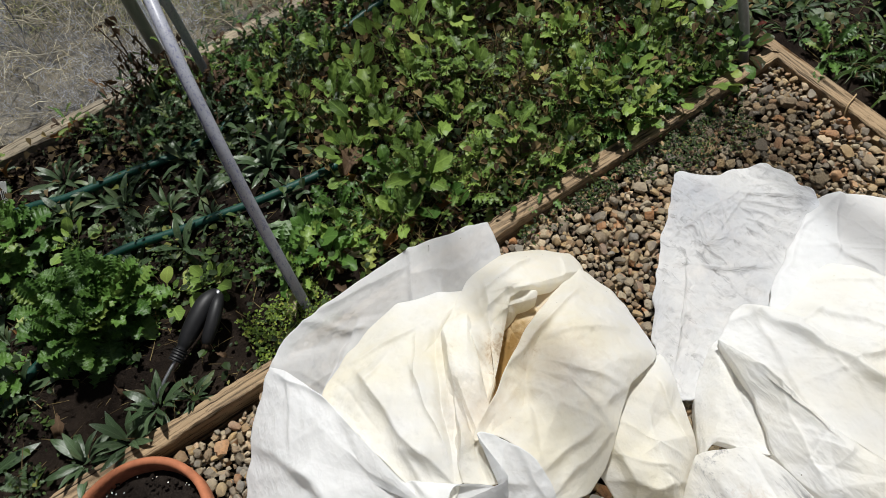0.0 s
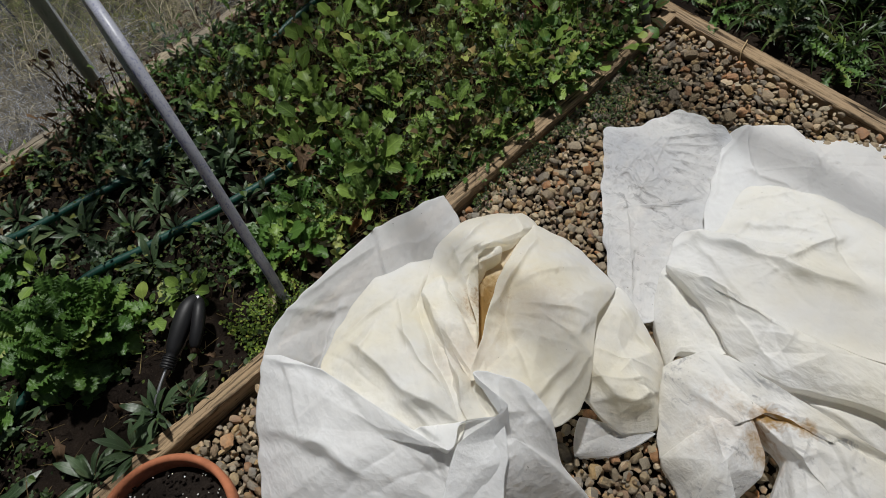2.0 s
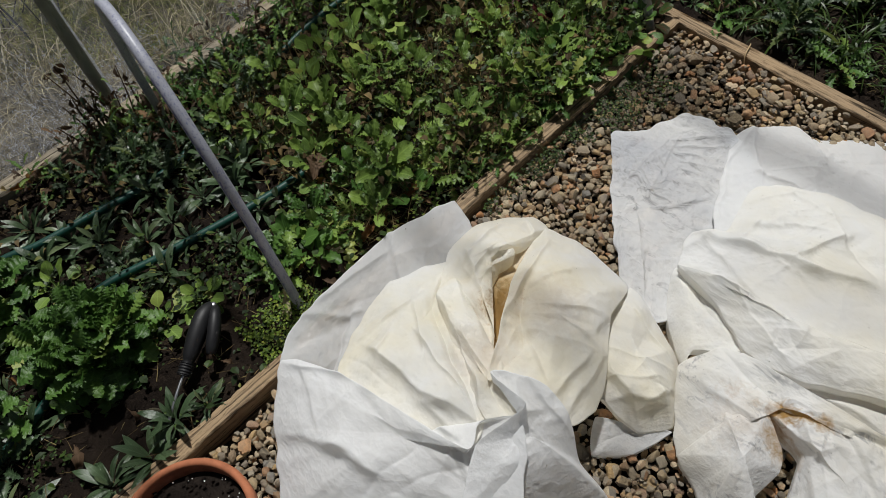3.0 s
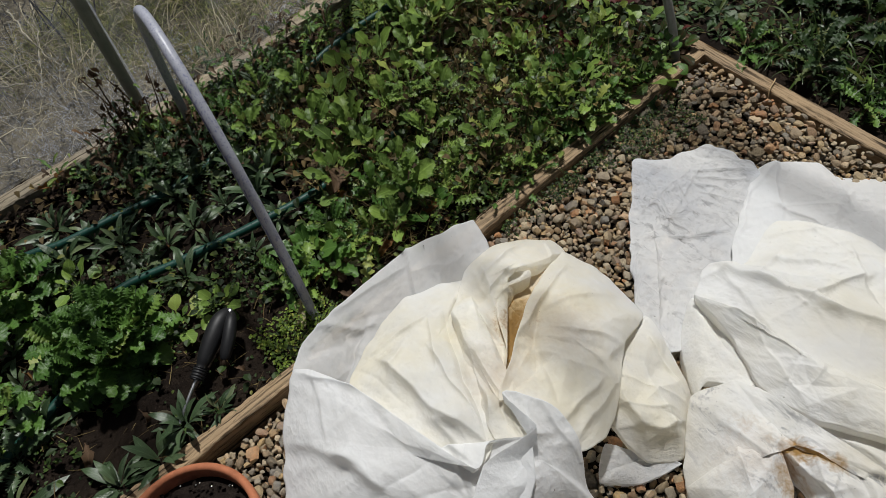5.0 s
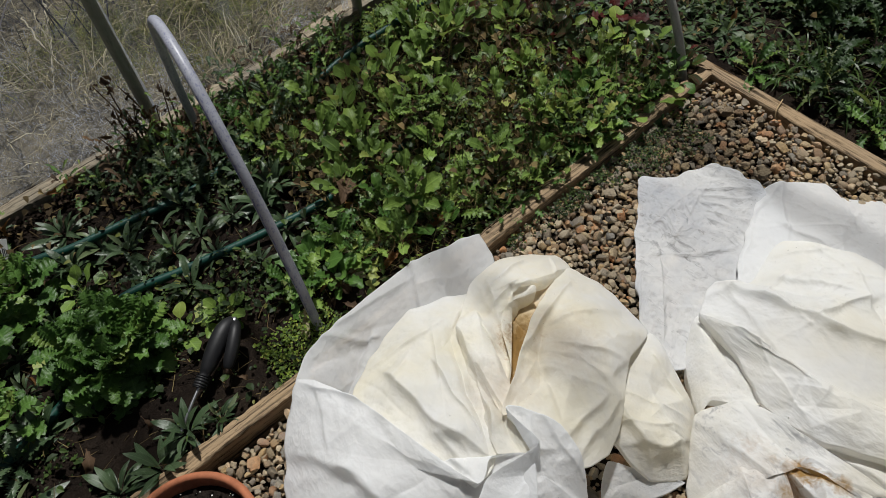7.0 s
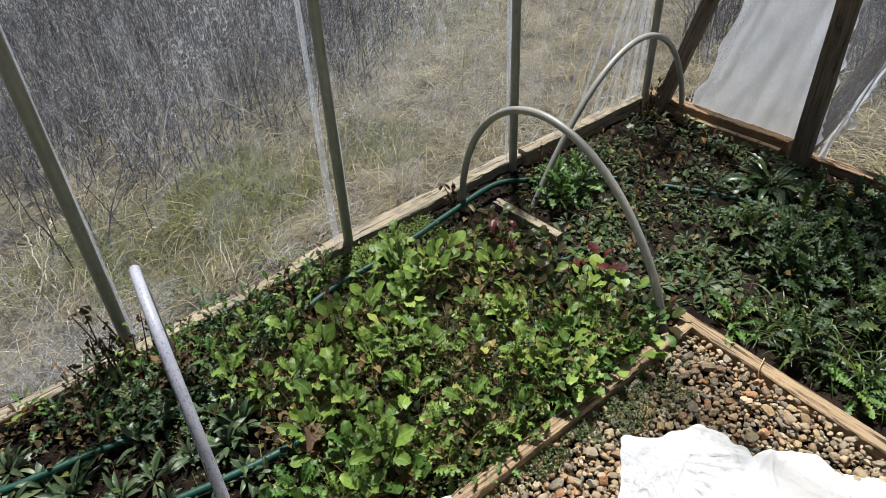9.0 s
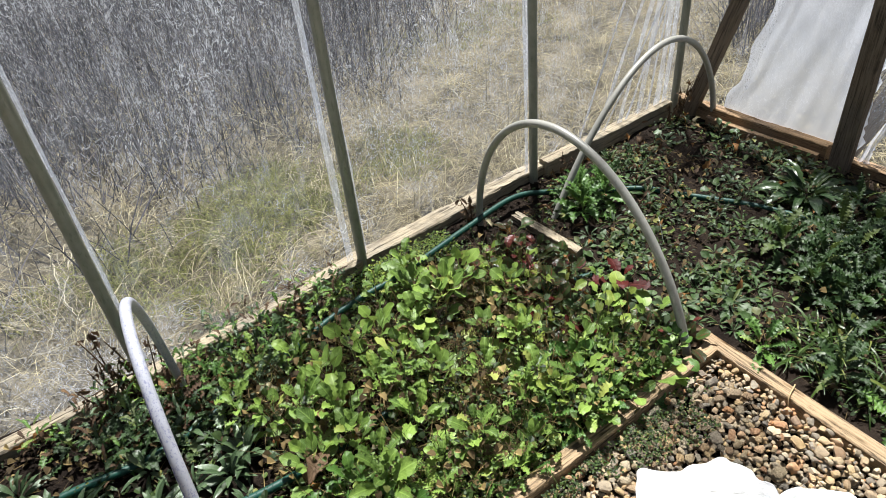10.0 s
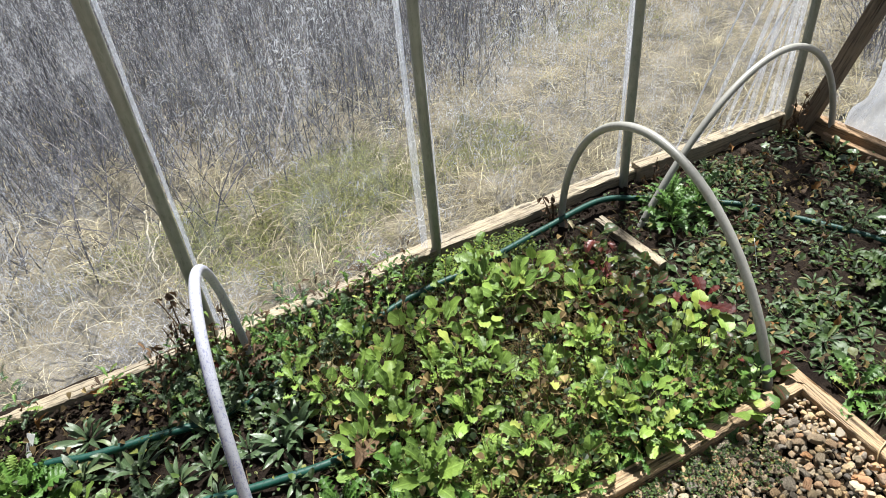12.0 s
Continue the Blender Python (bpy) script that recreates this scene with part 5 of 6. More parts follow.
# ---- plants ----
def leaf_mesh(kind, variant):
    """A leaf one unit long along x: a stalk and a bent blade."""
    rr = random.Random(kind + str(variant))
    shapes = {  # rows, columns, stalk share, half width, droop, cup, ruffle
        "broad": (14, 4, 0.22, 0.215, 0.9, 0.3, 0.065),
        "round": (10, 4, 0.40, 0.23, 0.7, 0.18, 0.025),
        "narrow": (9, 2, 0.08, 0.105, 0.8, 0.35, 0.01),
        "lobed": (20, 4, 0.22, 0.22, 1.0, 0.3, 0.06),
        "frilly": (22, 6, 0.20, 0.31, 1.0, 0.2, 0.065),
        "feather": (26, 4, 0.16, 0.22, 1.0, 0.2, 0.03),
        "dock": (12, 4, 0.12, 0.085, 0.9, 0.35, 0.02),
        "blade": (8, 1, 0.0, 0.03, 1.3, 0.3, 0.0),
        "dead": (8, 3, 0.15, 0.20, 1.6, 0.9, 0.06),
    }
    rows, cols, stalk, half, droop, cup, ruffle = shapes[kind]
    droop *= rr.uniform(0.5, 1.5)
    cup *= rr.uniform(0.4, 1.4)
    twist = rr.uniform(-0.5, 0.5)
    side = rr.uniform(-0.12, 0.12)
    ph = rr.uniform(0, 6)
    verts, uvs, faces = [], [], []
    x = z = y0 = 0.0
    ang = 0.0
    for i in range(rows + 1):
        t = i / rows
        if i:
            ang = -droop * t ** 1.6
            x += math.cos(ang) / rows
            z += math.sin(ang) / rows
            y0 = side * t * t
        if t <= stalk:
            w = 0.022 if kind != "blade" else half
        else:
            s = (t - stalk) / (1 - stalk)
            if kind in ("broad", "round"):
                w = half * (math.sin(math.pi * min(0.985, s ** (1.3 if kind == "broad" else 1.05)))) ** 0.6 + 0.012
                w *= 1 + 0.10 * math.sin(s * 25 + ph)
            elif kind == "narrow" or kind == "dock":
                w = half * math.sin(math.pi * min(1, s * 0.93 + 0.07)) ** 0.85 + 0.006
            elif kind == "lobed":
                w = half * (0.35 + 0.65 * s ** 0.8) * (1 - max(0, s - 0.75) * 3.6) * (0.62 + 0.38 * math.cos(s * 34 + ph)) + 0.018
            elif kind == "feather":
                w = half * math.sin(math.pi * min(1, s * 0.9 + 0.12)) * (0.6 + 0.4 * (1 if i % 2 else -1) * rr.uniform(0.4, 1.0)) * rr.uniform(0.75, 1.1) + 0.016
            elif kind == "frilly":
                w = half * math.sin(math.pi * min(1, s * 0.86 + 0.14)) ** 0.6 * (1 + 0.24 * math.cos(s * 34 + ph) + 0.08 * math.cos(s * 71 + ph)) + 0.012
            elif kind == "blade":
                w = half * (1 - s) ** 0.6 + 0.002
            else:
                w = half * math.sin(math.pi * s) * (1 + 0.35 * math.sin(s * 17 + ph)) + 0.01
        w = max(w, 0.004)
        for k in range(cols + 1):
            u = 2 * k / cols - 1
            lift = cup * w * u * u
            ruf = ruffle * abs(u) ** 1.5 * (math.sin(t * 45 + ph + (1.7 if u > 0 else 0)) + 0.5 * math.sin(t * 61 + 2 * ph)) if t > stalk else 0
            tw = twist * t
            yy, zz = u * w * math.cos(cup * abs(u)), lift + ruf
            yy, zz = yy * math.cos(tw) - zz * math.sin(tw), yy * math.sin(tw) + zz * math.cos(tw)
            verts.append((x - zz * math.sin(ang), y0 + yy, z + zz * math.cos(ang)))
            uvs.append((k / cols, t))
    m = cols + 1
    for i in range(rows):
        for k in range(cols):
            faces.append((i * m + k, i * m + k + 1, (i + 1) * m + k + 1, (i + 1) * m + k))
    return mesh_of(kind + "_leaf", verts, faces, uvs)


LEAVES = {}


def leaf_of(kind, material, rr):
    key = (kind, material.name, rr.randrange(6))
    if key not in LEAVES:
        LEAVES[key] = leaf_mesh(kind, key[1] + str(key[2]))
        LEAVES[key].materials.append(material)
    return LEAVES[key]


def plant(name, x, y, kind, material, count, size, rr, label, category, steep=(15, 75), spread=0.012, group="", z=None, part_name="leaf", stem=0.0):
    base = new(name)
    zz = soil_height(x, y) if z is None else z
    base.matrix_basis = pose(x, y, zz, 0, 0, 0)
    tagged(base, label, category, group)
    az = rr.uniform(0, 360)
    for k in range(count):
        az += 137.5 + rr.uniform(-25, 25)
        f = k / max(1, count - 1)
        elev = steep[0] + (steep[1] - steep[0]) * f + rr.uniform(-10, 10)
        ln = size * rr.uniform(0.65, 1.15) * (1.0 - 0.35 * f)
        up = stem * f
        a = radians(az)
        withered = name in ("mustard_plant", "beet_plant", "weed_rosette") and k < 3 and rr.random() < 0.45
        ob = new(part_name, leaf_of("dead", rr.choice([L_DEAD, L_DEAD, L_ORANGE, M_STRAW]), rr) if withered else leaf_of(kind, material, rr))
        ob.parent = base
        w = rr.uniform(0.8, 1.2)
        ob.matrix_basis = pose(spread * math.cos(a), spread * math.sin(a), 0.002 + up, 0, 0, az) @ pose(0, 0, 0, rr.uniform(-25, 25), -elev, 0) @ Matrix.Diagonal((ln, ln * w, ln, 1))
    return base


def inside(x, y, poly):
    hit = False
    n = len(poly)
    for i in range(n):
        (x1, y1), (x2, y2) = poly[i], poly[(i + 1) % n]
        if (y1 > y) != (y2 > y) and x < (x2 - x1) * (y - y1) / (y2 - y1) + x1:
            hit = not hit
    return hit


PLACED = []


def scatter(poly, spacing, rr, tries=1500, own=True):
    """Spots in a polygon that keep their distance from one another."""
    xs, ys = [p[0] for p in poly], [p[1] for p in poly]
    got = []
    for _ in range(tries):
        x, y = rr.uniform(min(xs), max(xs)), rr.uniform(min(ys), max(ys))
        if not inside(x, y, poly):
            continue
        d = spacing * rr.uniform(0.75, 1.2)
        if all((x - a) ** 2 + (y - b) ** 2 > d * d for a, b in got) and all((x - a) ** 2 + (y - b) ** 2 > (0.6 * d) ** 2 for a, b in PLACED):
            got.append((x, y))
    PLACED.extend(got)
    return got


rr = random.Random(11)
# bare soil round the plant labels
PLACED += [(0.348, 0.505), (0.33, 0.47), (0.31, 0.44), (-2.115, 1.0)]
PLACED += [(0.22 + 0.045 * a + 0.03 * b, 0.36 + 0.05 * b) for a in range(6) for b in range(5)]
# curly-leaved clumps beside the hand tool
for x, y, n, s in ((-2.00, 0.40, 60, 0.105), (-2.07, 0.46, 48, 0.10), (-1.93, 0.42, 52, 0.10), (-1.99, 0.49, 44, 0.095), (-2.05, 0.36, 40, 0.085), (-2.12, 0.80, 40, 0.095), (-2.22, 0.72, 30, 0.10), (-2.29, 0.42, 26, 0.09)):
    PLACED.append((x, y))
    plant("curly_kale", x, y, "frilly", L_KALE, n, s, rr, "bushy curly-leaved green kale in dark soil", "kale plant", (5, 80), 0.035, "curly kale plants", stem=0.15)
# tall mustard clumps that stand above the rest
for x, y, s in ((-0.82, 0.76, 0.13), (-0.83, 0.61, 0.12), (-0.92, 0.76, 0.12), (-1.06, 0.69, 0.12), (-1.17, 0.64, 0.11), (-1.10, 0.54, 0.14), (-1.10, 0.82, 0.10), (-1.10, 0.44, 0.11), (-0.78, 0.47, 0.12), (-0.44, 0.78, 0.13),
                (-0.53, 0.77, 0.13), (-0.70, 0.70, 0.11), (-0.94, 0.56, 0.11), (-0.67, 0.38, 0.10), (-0.84, 0.21, 0.12), (-0.56, 0.26, 0.11), (-0.44, 0.45, 0.10), (-1.24, 0.43, 0.11), (-1.10, 0.31, 0.12)):
    PLACED.append((x, y))
    plant("mustard_plant", x, y, rr.choice(["broad", "round"]), L_MUSTARD, 14, s, rr, "tall leafy bright green mustard plant in the bed", "mustard plant", (25, 80), 0.014, "mustard greens", stem=0.14)
# dark broad-leaved beets by the timber corner
for x, y, n, s in ((-0.24, 0.38, 8, 0.12), (-0.19, 0.11, 7, 0.13), (-0.30, 0.09, 7, 0.12), (-0.20, 0.20, 7, 0.11)):
    PLACED.append((x, y))
    plant("beet_plant", x, y, "broad", L_KALE, n, s, rr, "broad-leaved green beet plant at the timber corner", "beet plant", (5, 60), 0.012, "beet plants", stem=0.03)
# mustard greens in the middle of the bed, in bushes with gaps between
for x, y in scatter([(-1.45, 0.72), (-1.22, 0.92), (-0.70, 0.97), (-0.30, 0.93), (-0.22, 0.75), (-0.35, 0.30), (-0.60, 0.13), (-1.0, 0.16), (-1.3, 0.33)], 0.115, rr, 6000):
    lush = fbm(x * 4.2, y * 4.2, 21.0)
    if lush < 0.10:
        continue
    young = rr.random() < 0.16
    plant("mustard_plant", x, y, rr.choice(["broad", "broad", "broad", "round", "lobed"]), L_YOUNG if young else L_MUSTARD, rr.randint(13, 19), rr.uniform(0.07, 0.10) if young else rr.uniform(0.08, 0.135), rr,
          "leafy yellow-green mustard plant in the bed" if young else "leafy bright green mustard plant in the bed", "mustard plant", (18, 76), 0.014, "mustard greens", stem=rr.uniform(0.07, 0.13) + 0.12 * max(0, lush))
# along the edge, over the timber
for x, y in scatter([(-1.55, 0.17), (-1.55, 0.30), (-1.25, 0.34), (-0.65, 0.20), (-0.25, 0.32), (-0.10, 0.07), (-0.95, 0.07), (-1.1, 0.16)], 0.075, rr, 4000):
    plant("weed_rosette", x, y, rr.choice(["lobed", "round", "lobed", "broad"]), rr.choice([L_MUSTARD, L_MUSTARD, L_KALE]), rr.randint(10, 15), rr.uniform(0.075, 0.135), rr, "low green leafy weed at the bed edge", "weed", (20, 75), 0.01, "low weeds", stem=rr.uniform(0.03, 0.11))
for x, s in ((-0.95, 0.07), (-0.86, 0.085), (-0.78, 0.08), (-0.66, 0.09), (-0.58, 0.08), (-0.47, 0.085), (-0.36, 0.10), (-0.27, 0.11), (-0.20, 0.10)):
    plant("weed_rosette", x, 0.052, "round" if x > -0.4 else "lobed", L_MUSTARD if x > -0.4 else L_KALE, 8, s, rr, "green leafy weed leaning over the edging board", "weed", (5, 55), 0.01, "low weeds", stem=0.05)
# dark narrow rosettes
for x, y in scatter([(-2.4, 0.06), (-2.4, 1.05), (-1.3, 1.0), (-1.3, 0.70), (-1.5, 0.33), (-1.75, 0.30), (-2.0, 0.06)], 0.115, rr):
    if -2.26 < x < -1.68 and 0.10 < y < 0.34:
        continue
    if x < -1.75 and y > 0.88:
        continue
    k = rr.choice(["narrow", "narrow", "narrow", "round", "feather"])
    plant("narrow_rosette", x, y, k, L_DARK if k != "round" else L_MUSTARD, rr.randint(9, 15), rr.uniform(0.06, 0.12), rr, "dark narrow-leaved rosette on bare soil" if k != "round" else "small round-leaved green rosette on bare soil", "weed", (12, 70), 0.008, "narrow rosettes", stem=0.03)
for x, y, s in ((-1.37, 0.655, 0.13), (-1.95, 0.955, 0.11), (-2.06, 0.075, 0.11), (-1.97, 0.11, 0.10), (-1.89, 0.085, 0.065), (-2.16, 0.09, 0.10)):
    plant("narrow_rosette", x, y, "narrow", L_DARK, 18, s, rr, "dark narrow-leaved rosette on bare soil", "weed", (10, 70), 0.01, "narrow rosettes", stem=0.025)
# shaggy row along the film wall
for x, y in scatter([(-2.0, 0.93), (-1.75, 1.08), (-0.75, 1.12), (-0.75, 0.99), (-1.15, 0.86), (-1.62, 0.80)], 0.066, rr, 5000):
    if x < -1.72 and y < 1.0:
        continue
    plant("wall_side_weed", x, y, rr.choice(["narrow", "lobed", "lobed", "feather"]), rr.choice([L_FEATHER, L_KALE, L_KALE, L_MUSTARD, L_DARK, L_DARK, L_DEAD]), rr.randint(9, 13), rr.uniform(0.055, 0.105), rr, "shaggy dark green plant beside the base board", "weed", (20, 80), 0.01, "plants by the film wall", stem=rr.uniform(0.06, 0.16))
# sprigs that rise before the film
for k in range(46):
    x, y = -1.72 + 1.02 * (k + rr.random()) / 46 if k % 6 else rr.uniform(-2.2, -1.7), rr.uniform(1.03, 1.10) + 0.02 * (k / 46)
    plant("leafy_sprig", x, y, "lobed", rr.choice([L_KALE, L_DARK, L_KALE, L_MUSTARD, L_DEAD]), rr.randint(10, 13), rr.uniform(0.04, 0.07), rr, "thin upright sprig with small ragged leaves", "weed", (5, 60), 0.006, "leafy sprigs", stem=rr.uniform(0.10, 0.27))
# one large round leaf that stands out
plant("mustard_plant", -1.175, 0.47, "round", L_MUSTARD, 5, 0.15, rr, "mustard plant with one large round green leaf", "mustard plant", (25, 60), 0.012, "mustard greens", stem=0.13)
# beets near the corner
for x, y in scatter([(-0.42, 0.10), (-0.40, 0.85), (-0.05, 0.95), (0.0, 0.08)], 0.085, rr, 3000):
    mat = rr.choice([L_BEET, L_BEET, L_BEET, L_BEET, L_MUSTARD, L_YOUNG])
    plant("beet_plant", x, y, rr.choice(["round", "broad"]), mat, rr.randint(6, 10), rr.uniform(0.08, 0.135), rr, "red-veined beet plant with dark leaves" if mat is L_BEET else "green-leaved plant among the beets", "beet plant", (15, 75), 0.01, "beet plants", stem=rr.uniform(0.02, 0.06))
for x, y, n, s in ((0.013, 0.42, 6, 0.12), (-0.183, 0.70, 9, 0.09), (-0.258, 0.308, 8, 0.09), (-0.30, 0.36, 7, 0.08), (-0.31, 0.61, 9, 0.08), (-0.337, 0.47, 7, 0.08), (-0.05, 0.60, 6, 0.07), (-0.22, 0.50, 7, 0.08), (-0.14, 0.80, 7, 0.08), (-0.27, 0.78, 7, 0.07), (-1.42, 0.93, 6, 0.07), (-1.55, 0.98, 6, 0.06), (-1.62, 0.94, 6, 0.06), (0.012, 0.125, 7, 0.05)):
    plant("red_beet", x, y, "broad", L_RED, n, s, rr, "small beet plant with dark red leaves", "beet plant", (20, 60), 0.01, "beet plants", stem=0.05)
# pale oval-leaved rosettes on either side of the corner hoop
for x, y in scatter([(-0.10, 0.40), (-0.05, 0.75), (0.45, 0.60), (0.50, 0.05), (0.10, 0.02)], 0.068, rr, 4000):
    plant("corn_salad", x, y, rr.choice(["round", "narrow"]), L_PALE, rr.randint(8, 12), rr.uniform(0.045, 0.085), rr, "pale oval-leaved corn salad rosette on the soil", "corn salad", (5, 45), 0.006, "corn salad rosettes")
# end bed
PLACED.append((1.06, 0.30))
plant("dock_plant", 1.06, 0.30, "dock", L_DOCK, 42, 0.25, rr, "large rosette of long dark green leaves", "dock plant", (5, 55), 0.02)
for x, y, s in ((0.33, 0.94, 0.16), (0.43, 0.87, 0.15), (0.27, 0.85, 0.14), (0.62, 0.0, 0.17), (0.62, 0.16, 0.15), (0.16, -0.30, 0.13)):
    PLACED.append((x, y))
    plant("mizuna_plant", x, y, "feather", L_KALE if y > 0.5 else L_FEATHER, 24, s, rr, "bright feathery-leaved mizuna plant" if y > 0.5 else "dark feathery-leaved mizuna plant", "mizuna plant", (20, 80), 0.015, "mizuna plants", stem=0.10)
for x, y in scatter([(0.45, -0.95), (0.38, -0.25), (0.50, 0.02), (1.0, 0.10), (1.3, -0.2), (1.3, -1.0)], 0.11, rr):
    plant("mizuna_plant", x, y, rr.choice(["feather", "feather", "lobed"]), L_FEATHER, rr.randint(11, 15), rr.uniform(0.12, 0.18), rr, "dark feathery-leaved mizuna plant", "mizuna plant", (20, 80), 0.015, "mizuna plants", stem=0.12)
for x, y in scatter([(0.10, 0.02), (0.10, 0.92), (0.5, 1.1), (1.3, 1.1), (1.3, 0.45), (0.85, 0.05), (0.40, -0.2)], 0.10, rr):
    if fbm(x * 4, y * 4, 17.0) < -0.22:
        continue
    k = rr.choice(["narrow", "narrow", "round", "lobed"])
    plant("low_weed", x, y, k, rr.choice([L_DARK, L_FEATHER, L_FEATHER, L_PALE]), rr.randint(8, 13), rr.uniform(0.055, 0.10), rr, "small low dark green weed on the soil", "weed", (10, 60), 0.01, "low weeds", stem=0.02)
for x, y, s in ((0.12, -0.08, 0.13), (0.13, -0.5, 0.12), (0.30, -0.75, 0.13)):
    plant("leafy_rosette", x, y, "lobed", L_KALE, 15, s, rr, "fresh green lobed rosette behind the edging board", "weed", (12, 70), 0.01, "low weeds", stem=0.02)
for x, y in scatter([(0.12, -0.95), (0.12, -0.15), (0.38, -0.15), (0.45, -0.95)], 0.085, rr):
    plant("grass_tuft", x, y, "blade", L_GRASS, rr.randint(9, 14), rr.uniform(0.12, 0.22), rr, "tuft of long green grass blades", "grass tuft", (25, 85), 0.008, "grass tufts", part_name="blade")
# dead stalks by the rib, dead leaves
for x, y, h in ((-1.60, 1.11, 0.22), (-1.66, 1.10, 0.16), (-1.53, 1.12, 0.20), (-0.10, 1.14, 0.14), (0.42, 1.13, 0.15), (0.55, 1.12, 0.12), (1.27, 1.12, 0.22), (1.18, 1.12, 0.14), (-1.58, 1.13, 0.30), (-1.50, 1.10, 0.26), (-1.63, 1.12, 0.24), (-1.46, 1.12, 0.16)):
    st = new("dead_stalk")
    st.matrix_basis = pose(x, y, soil_height(x, y))
    tagged(st, "withered dark brown stalk with curled leaves", "dead plant", "dead stalks")
    for q in range(3):
        lean = Vector((rr.uniform(-0.08, 0.08), rr.uniform(-0.05, 0.02), h * rr.uniform(0.7, 1.1)))
        pts = spline([(0, 0, -0.01), tuple(lean * 0.5 + Vector((rr.uniform(-0.01, 0.01), 0, 0))), tuple(lean)], 8)
        me = tube("stalk", pts, [0.003, 0.003, 0.0028, 0.0026, 0.0024, 0.002, 0.0018, 0.0014], 6)
        part("stalk", me, L_DEAD, st)
        for w in range(8):
            p = pts[rr.randint(2, 7)]
            ob = part("dead_leaf", leaf_of("dead", L_DEAD, rr), L_DEAD, st)
            sc = rr.uniform(0.02, 0.045)
            ob.matrix_basis = pose(p[0], p[1], p[2], rr.uniform(-60, 60), rr.uniform(10, 80), rr.uniform(0, 360)) @ Matrix.Scale(sc, 4)
for k in range(300):
    x, y = rr.uniform(-2.3, 1.25), rr.uniform(0.07, 1.12)
    if rr.random() < 0.45:
        x, y = rr.uniform(0.1, 1.3), rr.uniform(-0.2, 1.13)
    if k > 210:
        x, y = rr.uniform(0.45, 1.32), rr.uniform(0.62, 1.14)
    over = 0.0
    if k > 272:
        x, y = rr.uniform(-2.2, -0.7), rr.uniform(1.08, 1.16)
        over = 0.06
    mat = rr.choice([L_DEAD, L_DEAD, L_DEAD, L_DEAD, L_ORANGE, M_STRAW]) if k else L_ORANGE
    if 150 < k < 190:
        x, y = rr.uniform(-0.46, -0.05), rr.uniform(0.42, 1.0)
    if k == 0:
        x, y = -1.285, 0.36
    thing("fallen_leaf", leaf_of("dead", mat, rr), None, "curled dead brown leaf among the plants", "dead leaf", "fallen leaves",
          m=pose(x, y, soil_height(x, y) + (0.11 if k == 0 else rr.uniform(0.005, 0.07) * (1 - over * 14) + over), rr.uniform(-40, 40), rr.uniform(-30, 30), rr.uniform(0, 360)) @ Matrix.Scale(rr.uniform(0.035, 0.075), 4))


# ---- small growth and litter, too fine to count ----
def flecks(name, spots, rg, fold=0.3):
    """Many tiny folded leaves: rows of x, y, z, length, width, yaw, tilt."""
    p = np.asarray(spots, float)
    n = len(p)
    ca, sa, ct, stt = np.cos(p[:, 5]), np.sin(p[:, 5]), np.cos(p[:, 6]), np.sin(p[:, 6])
    ux = np.stack([ca * ct, sa * ct, stt], 1)
    vx = np.stack([-sa, ca, rg.uniform(-0.5, 0.5, n)], 1)
    o = p[:, :3]
    L, W = p[:, 3:4], p[:, 4:5]
    up = np.array([[0, 0, 1.0]])
    mid = up * W * fold
    rows = [o, o + ux * L * 0.30 + vx * W * 0.8 + mid, o + ux * L * 0.66 + vx * W * 0.95 + mid, o + ux * L - up * L * 0.12,
            o + ux * L * 0.66 - vx * W * 0.95 + mid, o + ux * L * 0.30 - vx * W * 0.8 + mid, o + ux * L * 0.5]
    verts = np.stack(rows, 1).reshape(-1, 3)
    i = np.arange(n) * 7
    faces = np.concatenate([np.stack([i + 6, i + k, i + (k + 1) % 6], 1) for k in range(6)])
    me = bpy.data.meshes.new(name)
    me.from_pydata(verts.tolist(), [], faces.tolist())
    me.update()
    return me


def strands(name, spots, rg):
    """Thin three-sided stalks: rows of x, y, z, length, half width, yaw, tilt, bend."""
    p = np.asarray(spots, float)
    n = len(p)
    rows = []
    pos = p[:, :3].copy()
    tilt = p[:, 6].copy()
    for k in range(4):
        w = p[:, 4] * (1.0, 0.9, 0.7, 0.15)[k]
        sx, sy = -np.sin(p[:, 5]) * w, np.cos(p[:, 5]) * w
        rows.append(pos + np.stack([sx, sy, 0 * sx], 1))
        rows.append(pos - np.stack([sx, sy, 0 * sx], 1))
        rows.append(pos + np.stack([0 * sx, 0 * sx, w * 1.2], 1))
        step = p[:, 3] / 3
        pos = pos + np.stack([np.cos(p[:, 5]) * np.cos(tilt) * step, np.sin(p[:, 5]) * np.cos(tilt) * step, np.sin(tilt) * step], 1)
        tilt = tilt + p[:, 7]
    verts = np.stack(rows, 1).reshape(-1, 3)
    i = (np.arange(n) * 12)[:, None]
    faces = []
    for k in range(3):
        b = k * 3
        for u, v in ((0, 2), (2, 1), (1, 0)):
            faces.append(np.concatenate([i + b + u, i + b + v, i + b + v + 3, i + b + u + 3], 1))
    me = bpy.data.meshes.new(name)
    me.from_pydata(verts.tolist(), [], np.concatenate(faces).tolist())
    me.update()
    return me


rg = np.random.RandomState(8)


